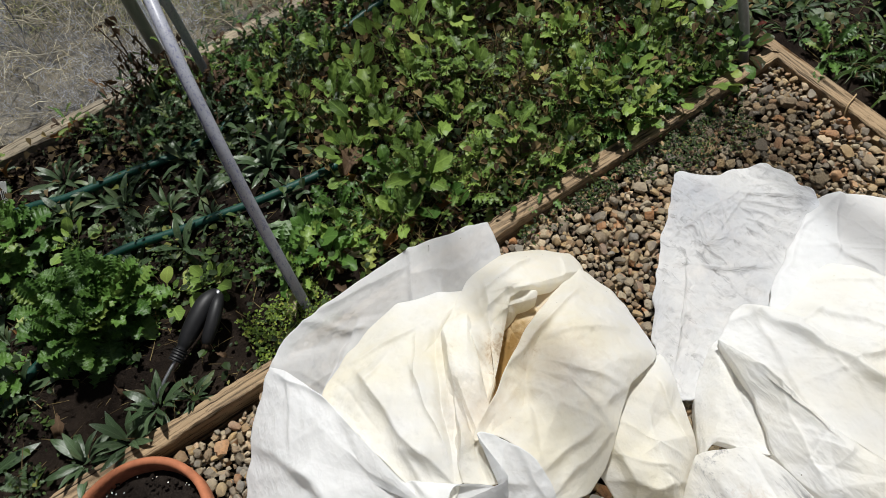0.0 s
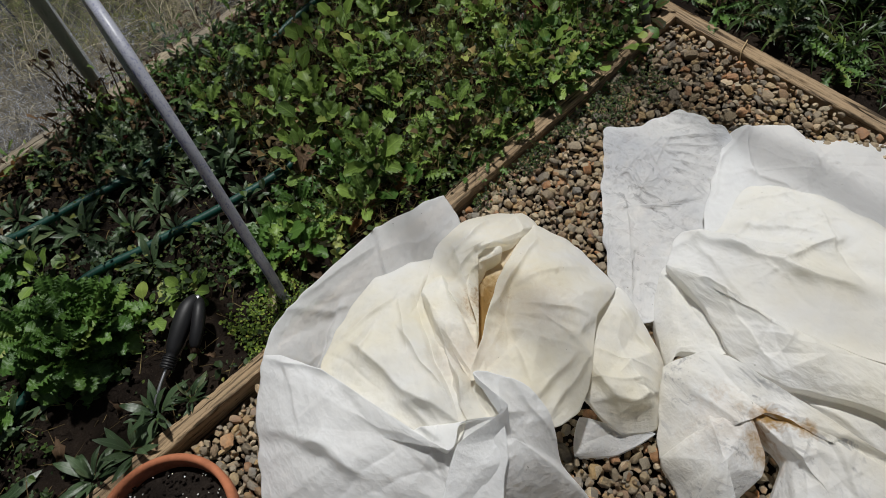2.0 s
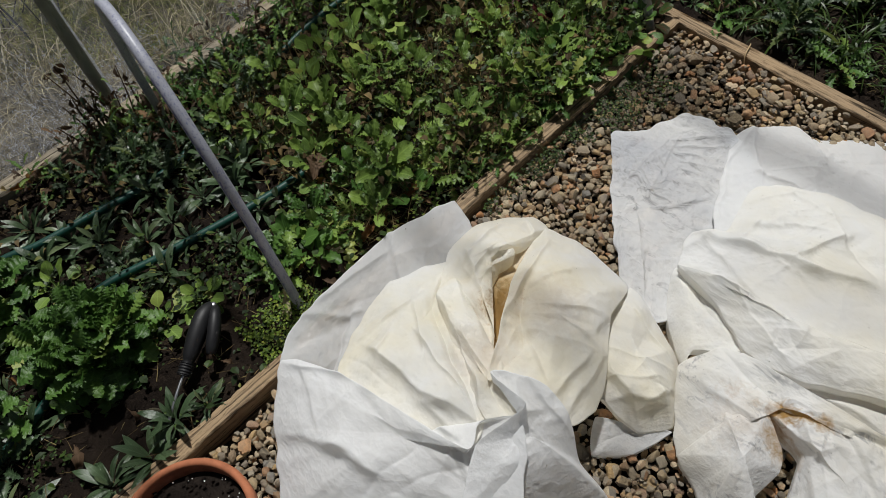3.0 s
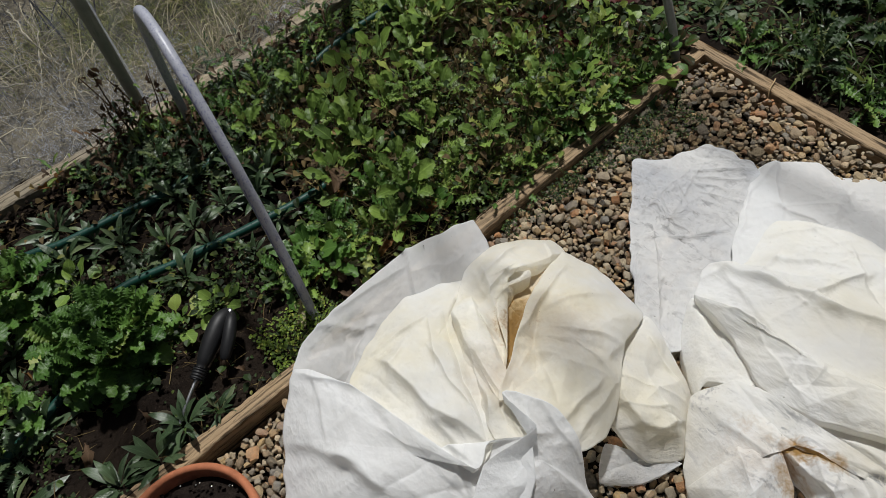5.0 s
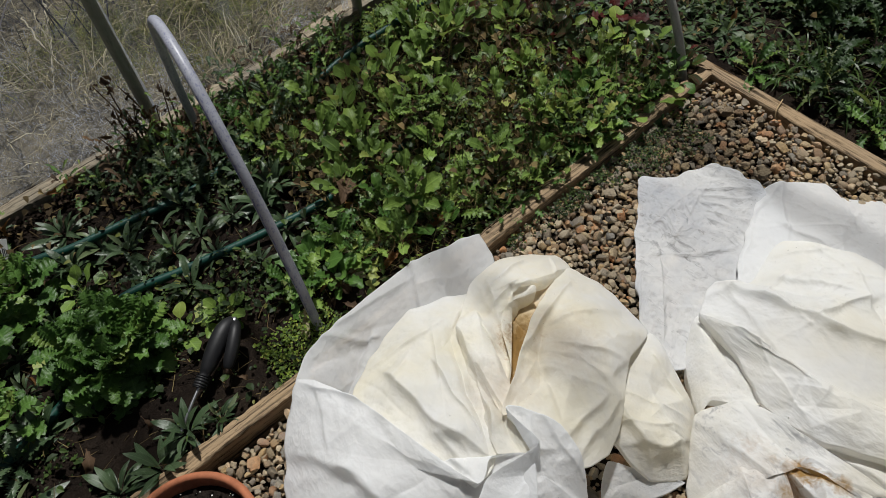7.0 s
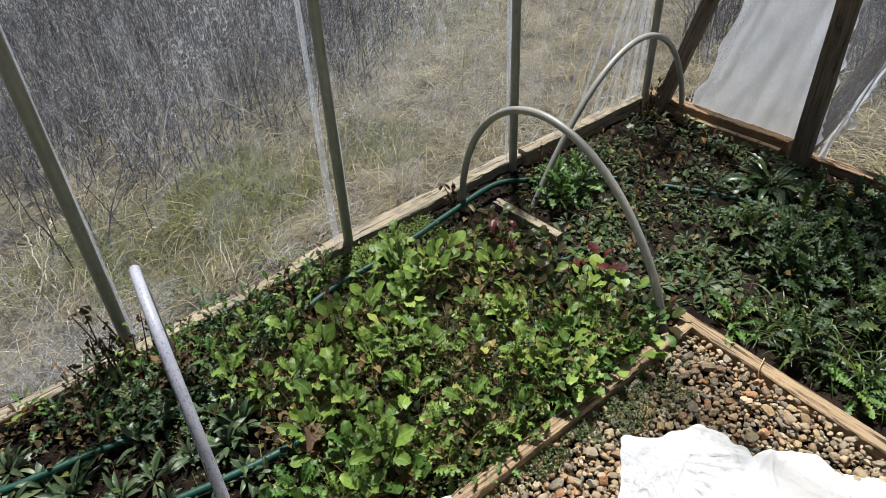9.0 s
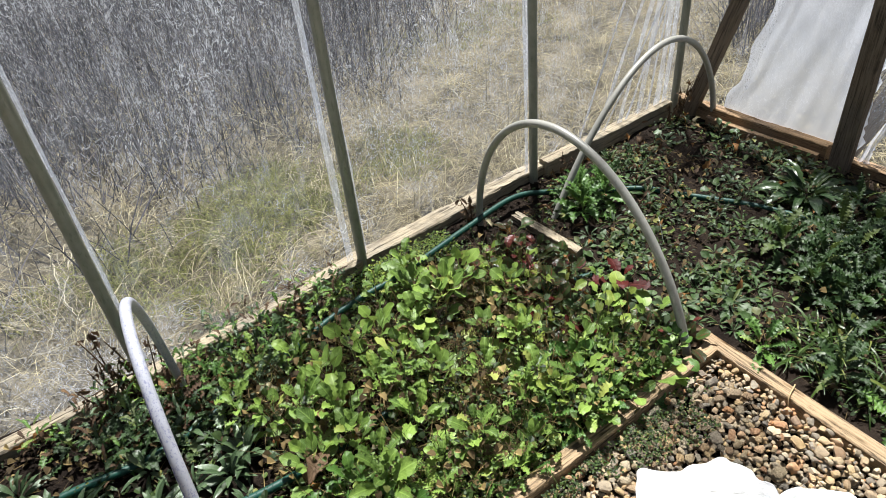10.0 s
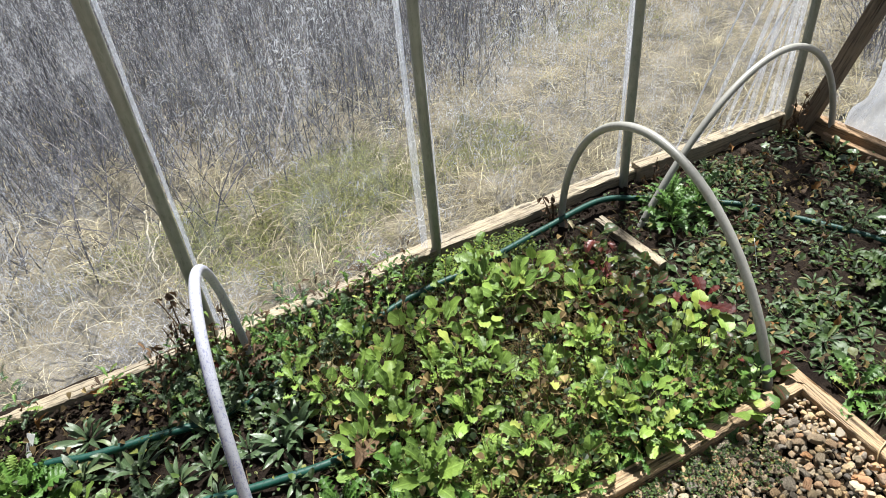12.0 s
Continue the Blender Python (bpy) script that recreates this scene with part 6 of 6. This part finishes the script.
def weed_spots(n, zone, keep, size, high):
    out = []
    while len(out) < n:
        x, y = rg.uniform(zone[0], zone[1]), rg.uniform(zone[2], zone[3])
        if keep(x, y) < rg.rand():
            continue
        h = high * rg.rand() ** 1.5
        s = rg.uniform(*size)
        out.append((x, y, soil_height(x, y) + 0.002 + h, s, s * rg.uniform(0.28, 0.45), rg.uniform(0, 6.28), rg.uniform(-0.3, 0.9)))
    return out


def bare(x, y):
    patch = min(1.0, max(0.03, 0.30 + 2.4 * fbm(x * 4.5, y * 4.5, 7.0)))
    if x < -1.7 and y > 0.88:
        patch *= 0.15
    if -2.2 < x < -1.68 and 0.1 < y < 0.34:
        patch *= 0.12
    if -1.3 < x < -0.3 and 0.3 < y < 0.95:
        patch *= 0.35
    return patch


thing("chickweed_mat", flecks("chickweed_mat", weed_spots(6500, (-2.5, 0.0, 0.05, 1.15), bare, (0.005, 0.014), 0.06) + weed_spots(900, (-1.25, -0.2, 0.05, 0.42), lambda x, y: 0 if x < -1.0 and y < 0.15 else min(1, max(0, 0.5 + 2 * fbm(x * 6, y * 6, 31.0))), (0.008, 0.024), 0.13)
      , rg), L_CHICK,
      "mats of tiny bright green chickweed leaves", "ground cover", kind="stuff")
thing("chickweed_mat", flecks("bright_mat", weed_spots(3200, (-0.80, -0.26, 1.02, 1.15), lambda x, y: 1.0, (0.005, 0.012), 0.05) + weed_spots(1300, (-1.72, -1.5, 0.05, 0.2), lambda x, y: 1.0, (0.005, 0.011), 0.05)
      + weed_spots(900, (-1.25, -0.3, 0.08, 0.8), lambda x, y: min(1, max(0, 3 * fbm(x * 6, y * 6, 71.0) - 0.3)), (0.006, 0.013), 0.10), rg), L_MAT, "low bright yellow-green mat of tiny leaves", "ground cover", kind="stuff")
thing("low_growth", flecks("low_growth", weed_spots(3800, (0.06, 1.36, -1.1, 1.15), bare, (0.008, 0.022), 0.04), rg), L_CHICK, "low green ground cover of the end bed", "ground cover", kind="stuff")
litter = []
for _ in range(3400):
    x, y = (rg.uniform(-2.5, 0.0), rg.uniform(0.05, 1.15)) if rg.rand() < 0.5 else (rg.uniform(0.06, 1.35), rg.uniform(-1.0, 1.15))
    litter.append((x, y, soil_height(x, y) + rg.uniform(0.0, 0.03), rg.uniform(0.015, 0.06), rg.uniform(0.0006, 0.0014), rg.uniform(0, 6.28), rg.uniform(-0.1, 0.5), rg.uniform(-0.3, 0.1)))
for _ in range(2600):
    x, y = rg.uniform(-1.3, -0.25), rg.uniform(0.06, 0.9)
    if fbm(x * 5, y * 5, 61.0) < -0.05:
        continue
    litter.append((x, y, soil_height(x, y) + rg.uniform(0.01, 0.10), rg.uniform(0.03, 0.09), rg.uniform(0.0006, 0.0013), rg.uniform(0, 6.28), rg.uniform(-0.3, 0.9), rg.uniform(-0.6, 0.2)))
thing("straw_litter", strands("straw_litter", litter, rg), L_STEM, "bits of dry brown straw and stalks on the soil", "litter", kind="stuff")
stems = []
for _ in range(2600):
    x, y = rg.uniform(-1.3, -0.15), rg.uniform(0.06, 0.95)
    if x < -0.9:
        y = max(y, 0.14 + 0.1 * rg.rand())
    stems.append((x, y, soil_height(x, y), rg.uniform(0.06, 0.19), rg.uniform(0.0008, 0.0019), rg.uniform(0, 6.28), rg.uniform(0.5, 1.5), rg.uniform(-0.3, 0.05)))
thing("weed_stems", strands("weed_stems", stems[:1000], rg), L_CHICK, "thin green stems rising among the leaves", "weeds", kind="stuff")
thing("dry_stems", strands("dry_stems", stems[1000:], rg), L_STEM, "thin dry brown stems among the leaves", "weeds", kind="stuff")
thing("low_leaves", flecks("low_leaves", weed_spots(600, (-1.45, 0.0, 0.06, 0.98), lambda x, y: min(1, max(0, 0.35 + 1.9 * fbm(x * 5, y * 5, 41.0))), (0.018, 0.036), 0.11) + weed_spots(700, (-2.3, -1.3, 0.08, 1.08), bare, (0.016, 0.032), 0.05)
      + weed_spots(900, (0.1, 1.33, -0.6, 1.1), bare, (0.016, 0.034), 0.05), rg), L_CHICK, "small green weed leaves between the plants", "weeds", kind="stuff")
thing("withered_leaves", flecks("withered_leaves", weed_spots(900, (-1.35, -0.2, 0.06, 0.98), lambda x, y: min(1, max(0, 2.6 * fbm(x * 5, y * 5, 83.0) + 0.05)), (0.014, 0.034), 0.13) + weed_spots(500, (0.1, 1.3, -0.4, 1.1), lambda x, y: min(1, max(0, 2.6 * fbm(x * 4, y * 4, 87.0) + 0.05)), (0.014, 0.032), 0.04)
      + weed_spots(300, (-2.3, -1.0, 0.85, 1.12), lambda x, y: 1.0, (0.012, 0.03), 0.07), rg, 0.8), L_STEM, "withered tan and brown leaves between the plants", "dead leaves", kind="stuff")
crumb = []
for _ in range(7200):
    x, y = (rg.uniform(-2.5, 0.0), rg.uniform(0.05, 1.15)) if rg.rand() < 0.65 else (rg.uniform(0.06, 1.35), rg.uniform(-1.0, 1.15))
    crumb.append((x, y, soil_height(x, y) + 0.001, rg.uniform(0.002, 0.009)))
for _ in range(1500):
    x = rg.uniform(-2.4, 0.4)
    q = rg.rand()
    crumb.append((x, 1.06 + 0.055 * q + 0.022 * (x + 2.4), soil_height(x, 1.1) + 0.035 * q * rg.rand() * (1 + fbm(x * 6, 0.0, 3.0)), rg.uniform(0.003, 0.012)))
thing("soil_clods", blobs("soil_clods", crumb, 6), M_SOIL, "small clods of dark soil", "soil", kind="stuff")

# ---- outside the film ----
def meadow_z(x, y):
    return -0.05 + 0.05 * fbm(x * 1.1, y * 1.1) + 0.02 * fbm(x * 6, y * 6, 2)


def brush_at(x, y):
    """How thick the dark brush stands: a belt some metres off, thinning to the right."""
    belt = 1 / (1 + math.exp(-(y - 2.95 - 0.30 * max(x, -1.5)) / 0.25))
    return max(0.0, min(1.0, belt * (1.0 - max(0.0, x - 1.0) / 1.8) + 0.45 * fbm(x * 1.3, y * 1.3, 4)))


GREEN = (-0.75, 2.05)
straw, grass, twigs, sticks = [], [], [], []


def greenness(x, y):
    q = math.hypot((x - GREEN[0]) / 0.85, (y - GREEN[1]) / 0.42)
    far = math.hypot((x - 1.6) / 0.7, (y - 3.3) / 0.5)
    return max(0.0, min(1.0, 1.5 - min(q, far) + 0.9 * fbm(x * 2.2, y * 2.2, 12.0)))


# tussocks of dead grass, each with its own lie
for _ in range(1350):
    x0, y0 = rg.uniform(-3.2, 4.5), 1.40 + 5.5 * rg.rand() ** 1.4
    if x0 < -1.2 and rg.rand() < 0.45:
        continue
    if greenness(x0, y0) > 0.5 + 0.5 * rg.rand():
        continue
    lie, flat = rg.uniform(0, 6.28), rg.uniform(0.2, 1.0)
    reach = rg.uniform(0.03, 0.09)
    for _ in range(rg.randint(14, 38)):
        x, y = x0 + rg.normal() * reach, y0 + rg.normal() * reach
        if y < 1.36:
            continue
        straw.append((x, y, meadow_z(x, y) + rg.uniform(0, 0.04), rg.uniform(0.06, 0.24), rg.uniform(0.0008, 0.0023), lie + rg.normal() * 1.1, flat + rg.uniform(-0.3, 0.4), rg.uniform(-0.8, -0.1)))
for _ in range(420):
    x0, y0 = 1.62 + 1.6 * rg.rand() ** 1.4, rg.uniform(-1.6, 1.35)
    lie, flat = rg.uniform(0, 6.28), rg.uniform(0.1, 0.8)
    for _ in range(rg.randint(8, 20)):
        straw.append((x0 + rg.normal() * 0.07, y0 + rg.normal() * 0.07, -0.03, rg.uniform(0.06, 0.24), rg.uniform(0.0012, 0.0034), lie + rg.normal() * 1.2, flat + rg.uniform(-0.3, 0.4), rg.uniform(-0.7, -0.1)))
straw = [q for q in straw if q[1] > 1.36 or q[0] > 1.55]
for _ in range(5000):
    x, y = rg.uniform(-3.0, 4.0), 1.36 + 5.0 * rg.rand() ** 1.4
    straw.append((x, y, meadow_z(x, y) + 0.01, rg.uniform(0.04, 0.14), rg.uniform(0.0006, 0.0014), rg.uniform(0, 6.28), rg.uniform(-0.1, 0.5), rg.uniform(-0.4, 0.2)))
for _ in range(42000):
    x, y = rg.uniform(-2.8, 3.5), 1.36 + 3.6 * rg.rand() ** 1.3
    if greenness(x, y) < 0.25 + 0.75 * rg.rand():
        continue
    grass.append((x, y, meadow_z(x, y), rg.uniform(0.03, 0.11), rg.uniform(0.0010, 0.0024), rg.uniform(0, 6.28), rg.uniform(0.3, 1.3), rg.uniform(-0.5, 0.0)))
for _ in range(13000):
    a, q = rg.uniform(0, 6.28), math.sqrt(rg.rand()) * 1.35
    x, y = GREEN[0] + 0.85 * q * math.cos(a), GREEN[1] + 0.45 * q * math.sin(a)
    if y < 1.36 or greenness(x, y) < 0.15 + 0.85 * rg.rand():
        continue
    grass.append((x, y, meadow_z(x, y), rg.uniform(0.03, 0.11), rg.uniform(0.0012, 0.0026), rg.uniform(0, 6.28), rg.uniform(0.3, 1.3), rg.uniform(-0.5, 0.0)))
for _ in range(38000):
    x, y = rg.uniform(-4.0, 3.5), rg.uniform(1.9, 8.5)
    if brush_at(x, y) < 0.2 + 0.8 * rg.rand():
        continue
    twigs.append((x, y, meadow_z(x, y), rg.uniform(0.15, 0.75), rg.uniform(0.0015, 0.0050), rg.uniform(0, 6.28), rg.uniform(0.6, 1.5), rg.uniform(-0.25, 0.15)))
for _ in range(7000):
    # the brush turns the corner beyond the end wall
    x, y = 2.3 + 2.6 * rg.rand(), rg.uniform(-2.4, 1.9)
    if x < 2.6 + 0.35 * fbm(x * 1.5, y * 1.5, 6):
        continue
    twigs.append((x, y, -0.04, rg.uniform(0.15, 0.75), rg.uniform(0.0015, 0.0050), rg.uniform(0, 6.28), rg.uniform(0.6, 1.5), rg.uniform(-0.25, 0.15)))
for _ in range(160):
    x, y = rg.uniform(-3.0, 3.0), 1.4 + 3.2 * rg.rand() ** 1.5
    sticks.append((x, y, meadow_z(x, y) + 0.03, rg.uniform(0.10, 0.35), rg.uniform(0.0014, 0.0034), rg.uniform(0, 6.28), rg.uniform(0.0, 0.9), rg.uniform(-0.5, 0.4)))
for x0, y0, n in ((-1.95, 1.62, 5), (-1.70, 1.75, 4), (-2.2, 1.9, 5), (-1.5, 2.3, 4), (0.55, 1.7, 4), (0.2, 2.4, 5), (-0.3, 2.6, 5), (0.9, 2.2, 5), (1.2, 1.6, 4)):
    for _ in range(n):
        yaw, ln = rg.uniform(0, 6.28), rg.uniform(0.25, 0.6)
        w = rg.uniform(0.002, 0.0045)
        tilt = rg.uniform(0.3, 1.3)
        z0 = meadow_z(x0, y0)
        sticks.append((x0 + rg.uniform(-0.1, 0.1), y0 + rg.uniform(-0.1, 0.1), z0, ln, w, yaw, tilt, rg.uniform(-0.45, 0.2)))
        for q in range(4):
            f = rg.uniform(0.25, 0.8) * ln
            sticks.append((x0 + f * math.cos(yaw) * math.cos(tilt), max(1.4, y0 + f * math.sin(yaw) * math.cos(tilt)), z0 + f * math.sin(tilt), ln * rg.uniform(0.2, 0.5), w * 0.6, yaw + rg.uniform(-1, 1), tilt + rg.uniform(-0.5, 0.5), 0.1))
thing("dry_grass", strands("dry_grass", straw, rg), M_STRAW, "flattened pale dry grass outside the film", "grass", kind="stuff")
thing("green_grass", strands("green_grass", grass, rg), M_GREEN_GRASS, "patches of short green grass outside", "grass", kind="stuff")
thing("brush", strands("brush", twigs, rg), M_TWIG, "dark leafless brush some metres away", "brush", kind="stuff")
thing("dry_sticks", strands("dry_sticks", sticks, rg), M_PALE_TWIG, "pale dry sticks lying outside", "sticks", kind="stuff")

def branch(pts, r, seed):
    """A bare bleached branch with a few side twigs."""
    q = random.Random(seed)
    path = spline(pts, 26)
    path = [(p[0] + q.uniform(-0.006, 0.006), p[1] + q.uniform(-0.006, 0.006), p[2] + q.uniform(-0.005, 0.005)) for p in path]
    ob = thing("dry_branch", tube("dry_branch", path, [r * (1.1 - 0.8 * k / 25) for k in range(26)], 8), M_PALE_TWIG, "bare bleached branch lying on the dry grass outside", "branch", "dry branches")
    for _ in range(6):
        p = Vector(path[q.randrange(4, 24)])
        d = Vector((q.uniform(-1, 1), max(-0.3, q.uniform(-1, 1)), q.uniform(0.0, 0.9))).normalized() * q.uniform(0.06, 0.2)
        if p.y + d.y < 1.38:
            d.y = 0.02
        part("side_twig", tube("side_twig", spline([tuple(p), tuple(p + d * 0.5 + Vector((q.uniform(-0.02, 0.02), 0.01, 0.01))), tuple(p + d)], 8), r * 0.4, 6), M_PALE_TWIG, ob)


branch([(-1.50, 2.35, 0.03), (-1.522, 2.243, 0.06), (-1.602, 1.894, 0.11), (-1.738, 1.442, 0.16)], 0.0042, 1)
branch([(-1.618, 2.264, 0.06), (-1.633, 1.801, 0.11), (-1.603, 1.465, 0.16)], 0.0042, 2)
branch([(-1.95, 2.05, 0.02), (-1.832, 1.799, 0.06), (-1.673, 1.499, 0.16)], 0.0032, 3)
branch([(-2.3, 2.6, 0.05), (-2.1, 2.2, 0.2), (-2.15, 1.75, 0.25)], 0.0035, 4)
branch([(-1.2, 2.5, 0.02), (-0.9, 2.6, 0.06), (-0.55, 2.45, 0.05)], 0.0035, 5)

# ---- pebbles of the path, last ----
def pebble_mesh(seed):
    """A worn, rounded pebble of about one unit."""
    q = random.Random(seed)
    bm = bmesh.new()
    bmesh.ops.create_cube(bm, size=1.0)
    bmesh.ops.subdivide_edges(bm, edges=list(bm.edges), cuts=2, use_grid_fill=True)
    ax = Vector((q.uniform(0.95, 1.65), q.uniform(0.8, 1.1), q.uniform(0.5, 0.85)))
    off = Vector((q.uniform(0, 50), q.uniform(0, 50), q.uniform(0, 50)))
    for v in bm.verts:
        d = v.co.normalized()
        sq = max(abs(d.x), abs(d.y), abs(d.z))
        r = 0.5 * (1 + 0.16 * (1 / sq - 1)) * (1 + 0.46 * noise.noise(d * 1.5 + off) + 0.22 * noise.noise(d * 3.5 + off))
        v.co = Vector((d.x * ax.x, d.y * ax.y, d.z * ax.z)) * r
    for _ in range(6):
        # worn flat faces
        d = Vector((q.gauss(0, 1), q.gauss(0, 1), q.gauss(0, 1))).normalized()
        far = max(v.co.dot(d) for v in bm.verts) * q.uniform(0.62, 0.86)
        for v in bm.verts:
            over = v.co.dot(d) - far
            if over > 0:
                v.co -= d * over * 0.95
    me = bpy.data.meshes.new("pebble")
    bm.to_mesh(me)
    bm.free()
    me.polygons.foreach_set("use_smooth", [True] * len(me.polygons))
    me.set_sharp_from_angle(angle=radians(36))
    return me


PEBBLES = [pebble_mesh(s) for s in range(20)]
for me in PEBBLES:
    me.materials.append(M_STONE)
SHAPES = [(np.array([v.co[:] for v in me.vertices]), [tuple(f.vertices) for f in me.polygons]) for me in PEBBLES]
rr = random.Random(77)
cells, pebbles = {}, []
for layer, (zc, tries) in enumerate(((0.026, 40000), (0.042, 40000), (0.0421, 26000))):
    cells = {}
    for _ in range(tries):
        x, y = rr.uniform(-2.5, -0.012), rr.uniform(-1.35, -0.012)
        if layer == 2:
            # the rest of the path, top layer only
            x, y = rr.uniform(-3.15, -0.012), rr.uniform(-2.35, -0.012)
            if x > -2.52 and y > -1.37:
                continue
        if layer == 0 and (math.hypot(x + 1.42, y + 0.33) < 0.33 or math.hypot(x + 0.62, y + 0.85) < 0.36):
            continue
        r = rr.choice([0.005, 0.006, 0.007, 0.008, 0.009, 0.010, 0.011, 0.012, 0.013, 0.015, 0.0175])
        if layer == 2:
            r = 0.011 + 0.4 * r
        if x + r > 0.06 * (y - 0.105) - 0.010 or y + r > -0.0078 * x - 0.004 or (x - POT[0]) ** 2 + (y - POT[1]) ** 2 < 0.017:
            continue
        k = (int(x // 0.05), int(y // 0.05))
        if any((x - a) ** 2 + (y - b) ** 2 < (0.86 * (r + c)) ** 2 for i in (-1, 0, 1) for j in (-1, 0, 1) for a, b, c in cells.get((k[0] + i, k[1] + j), ())):
            continue
        cells.setdefault(k, []).append((x, y, r))
        heaped = 0.018 * max(0.0, 1 - math.hypot(min(0, x + 0.12), 0) / 0.2) * (layer > 0)
        pebbles.append((x, y, zc + heaped + rr.uniform(-0.004, 0.006) + 0.004 * fbm(x * 5, y * 5), r))
pebbles.sort(key=lambda p: (p[2] < 0.034, abs(p[0] + 0.35) + abs(p[1] + 0.18)))
rest_v, rest_f = [], []
made = 0
for x, y, z, r in pebbles:
    sh = rr.randrange(len(SHAPES))
    m = pose(x, y, z, rr.uniform(-35, 35), rr.uniform(-35, 35), rr.uniform(0, 360)) @ Matrix.Scale(2.05 * r, 4)
    if made < 300 and z > 0.033:
        ob = new("pebble", PEBBLES[sh])
        ob.parent = path_base
        ob.matrix_basis = m
        made += 1
    else:
        o = len(rest_v)
        rest_v.extend(m @ Vector(v) for v in SHAPES[sh][0])
        rest_f.extend(tuple(o + i for i in f) for f in SHAPES[sh][1])
rest = thing("loose_pebbles", mesh_of("loose_pebbles", rest_v, rest_f), M_STONES, "rounded river pebbles in browns and greys", "pebbles", kind="stuff")
rest.data.set_sharp_from_angle(angle=radians(36))
moss = []
for _ in range(5200):
    x, y = rg.uniform(-1.0, -0.15), -0.01 - 0.17 * rg.rand() ** 1.3
    if (x < -0.62 and y < -0.07) or (x > -0.24 and y < -0.08) or (abs(x + 0.55) < 0.2 and y < -0.11 - 0.6 * abs(x + 0.55)) or fbm(x * 7, y * 7, 3) + 0.30 < rg.rand() * 0.6:
        continue
    s = rg.uniform(0.004, 0.010)
    moss.append((x, y, 0.046 + 0.018 * rg.rand(), s, s * 0.4, rg.uniform(0, 6.28), rg.uniform(-0.2, 0.8)))
thing("path_weeds", flecks("path_weeds", moss, rg), L_CHICK, "tiny green weeds between pebbles at the timber", "weeds", kind="stuff")
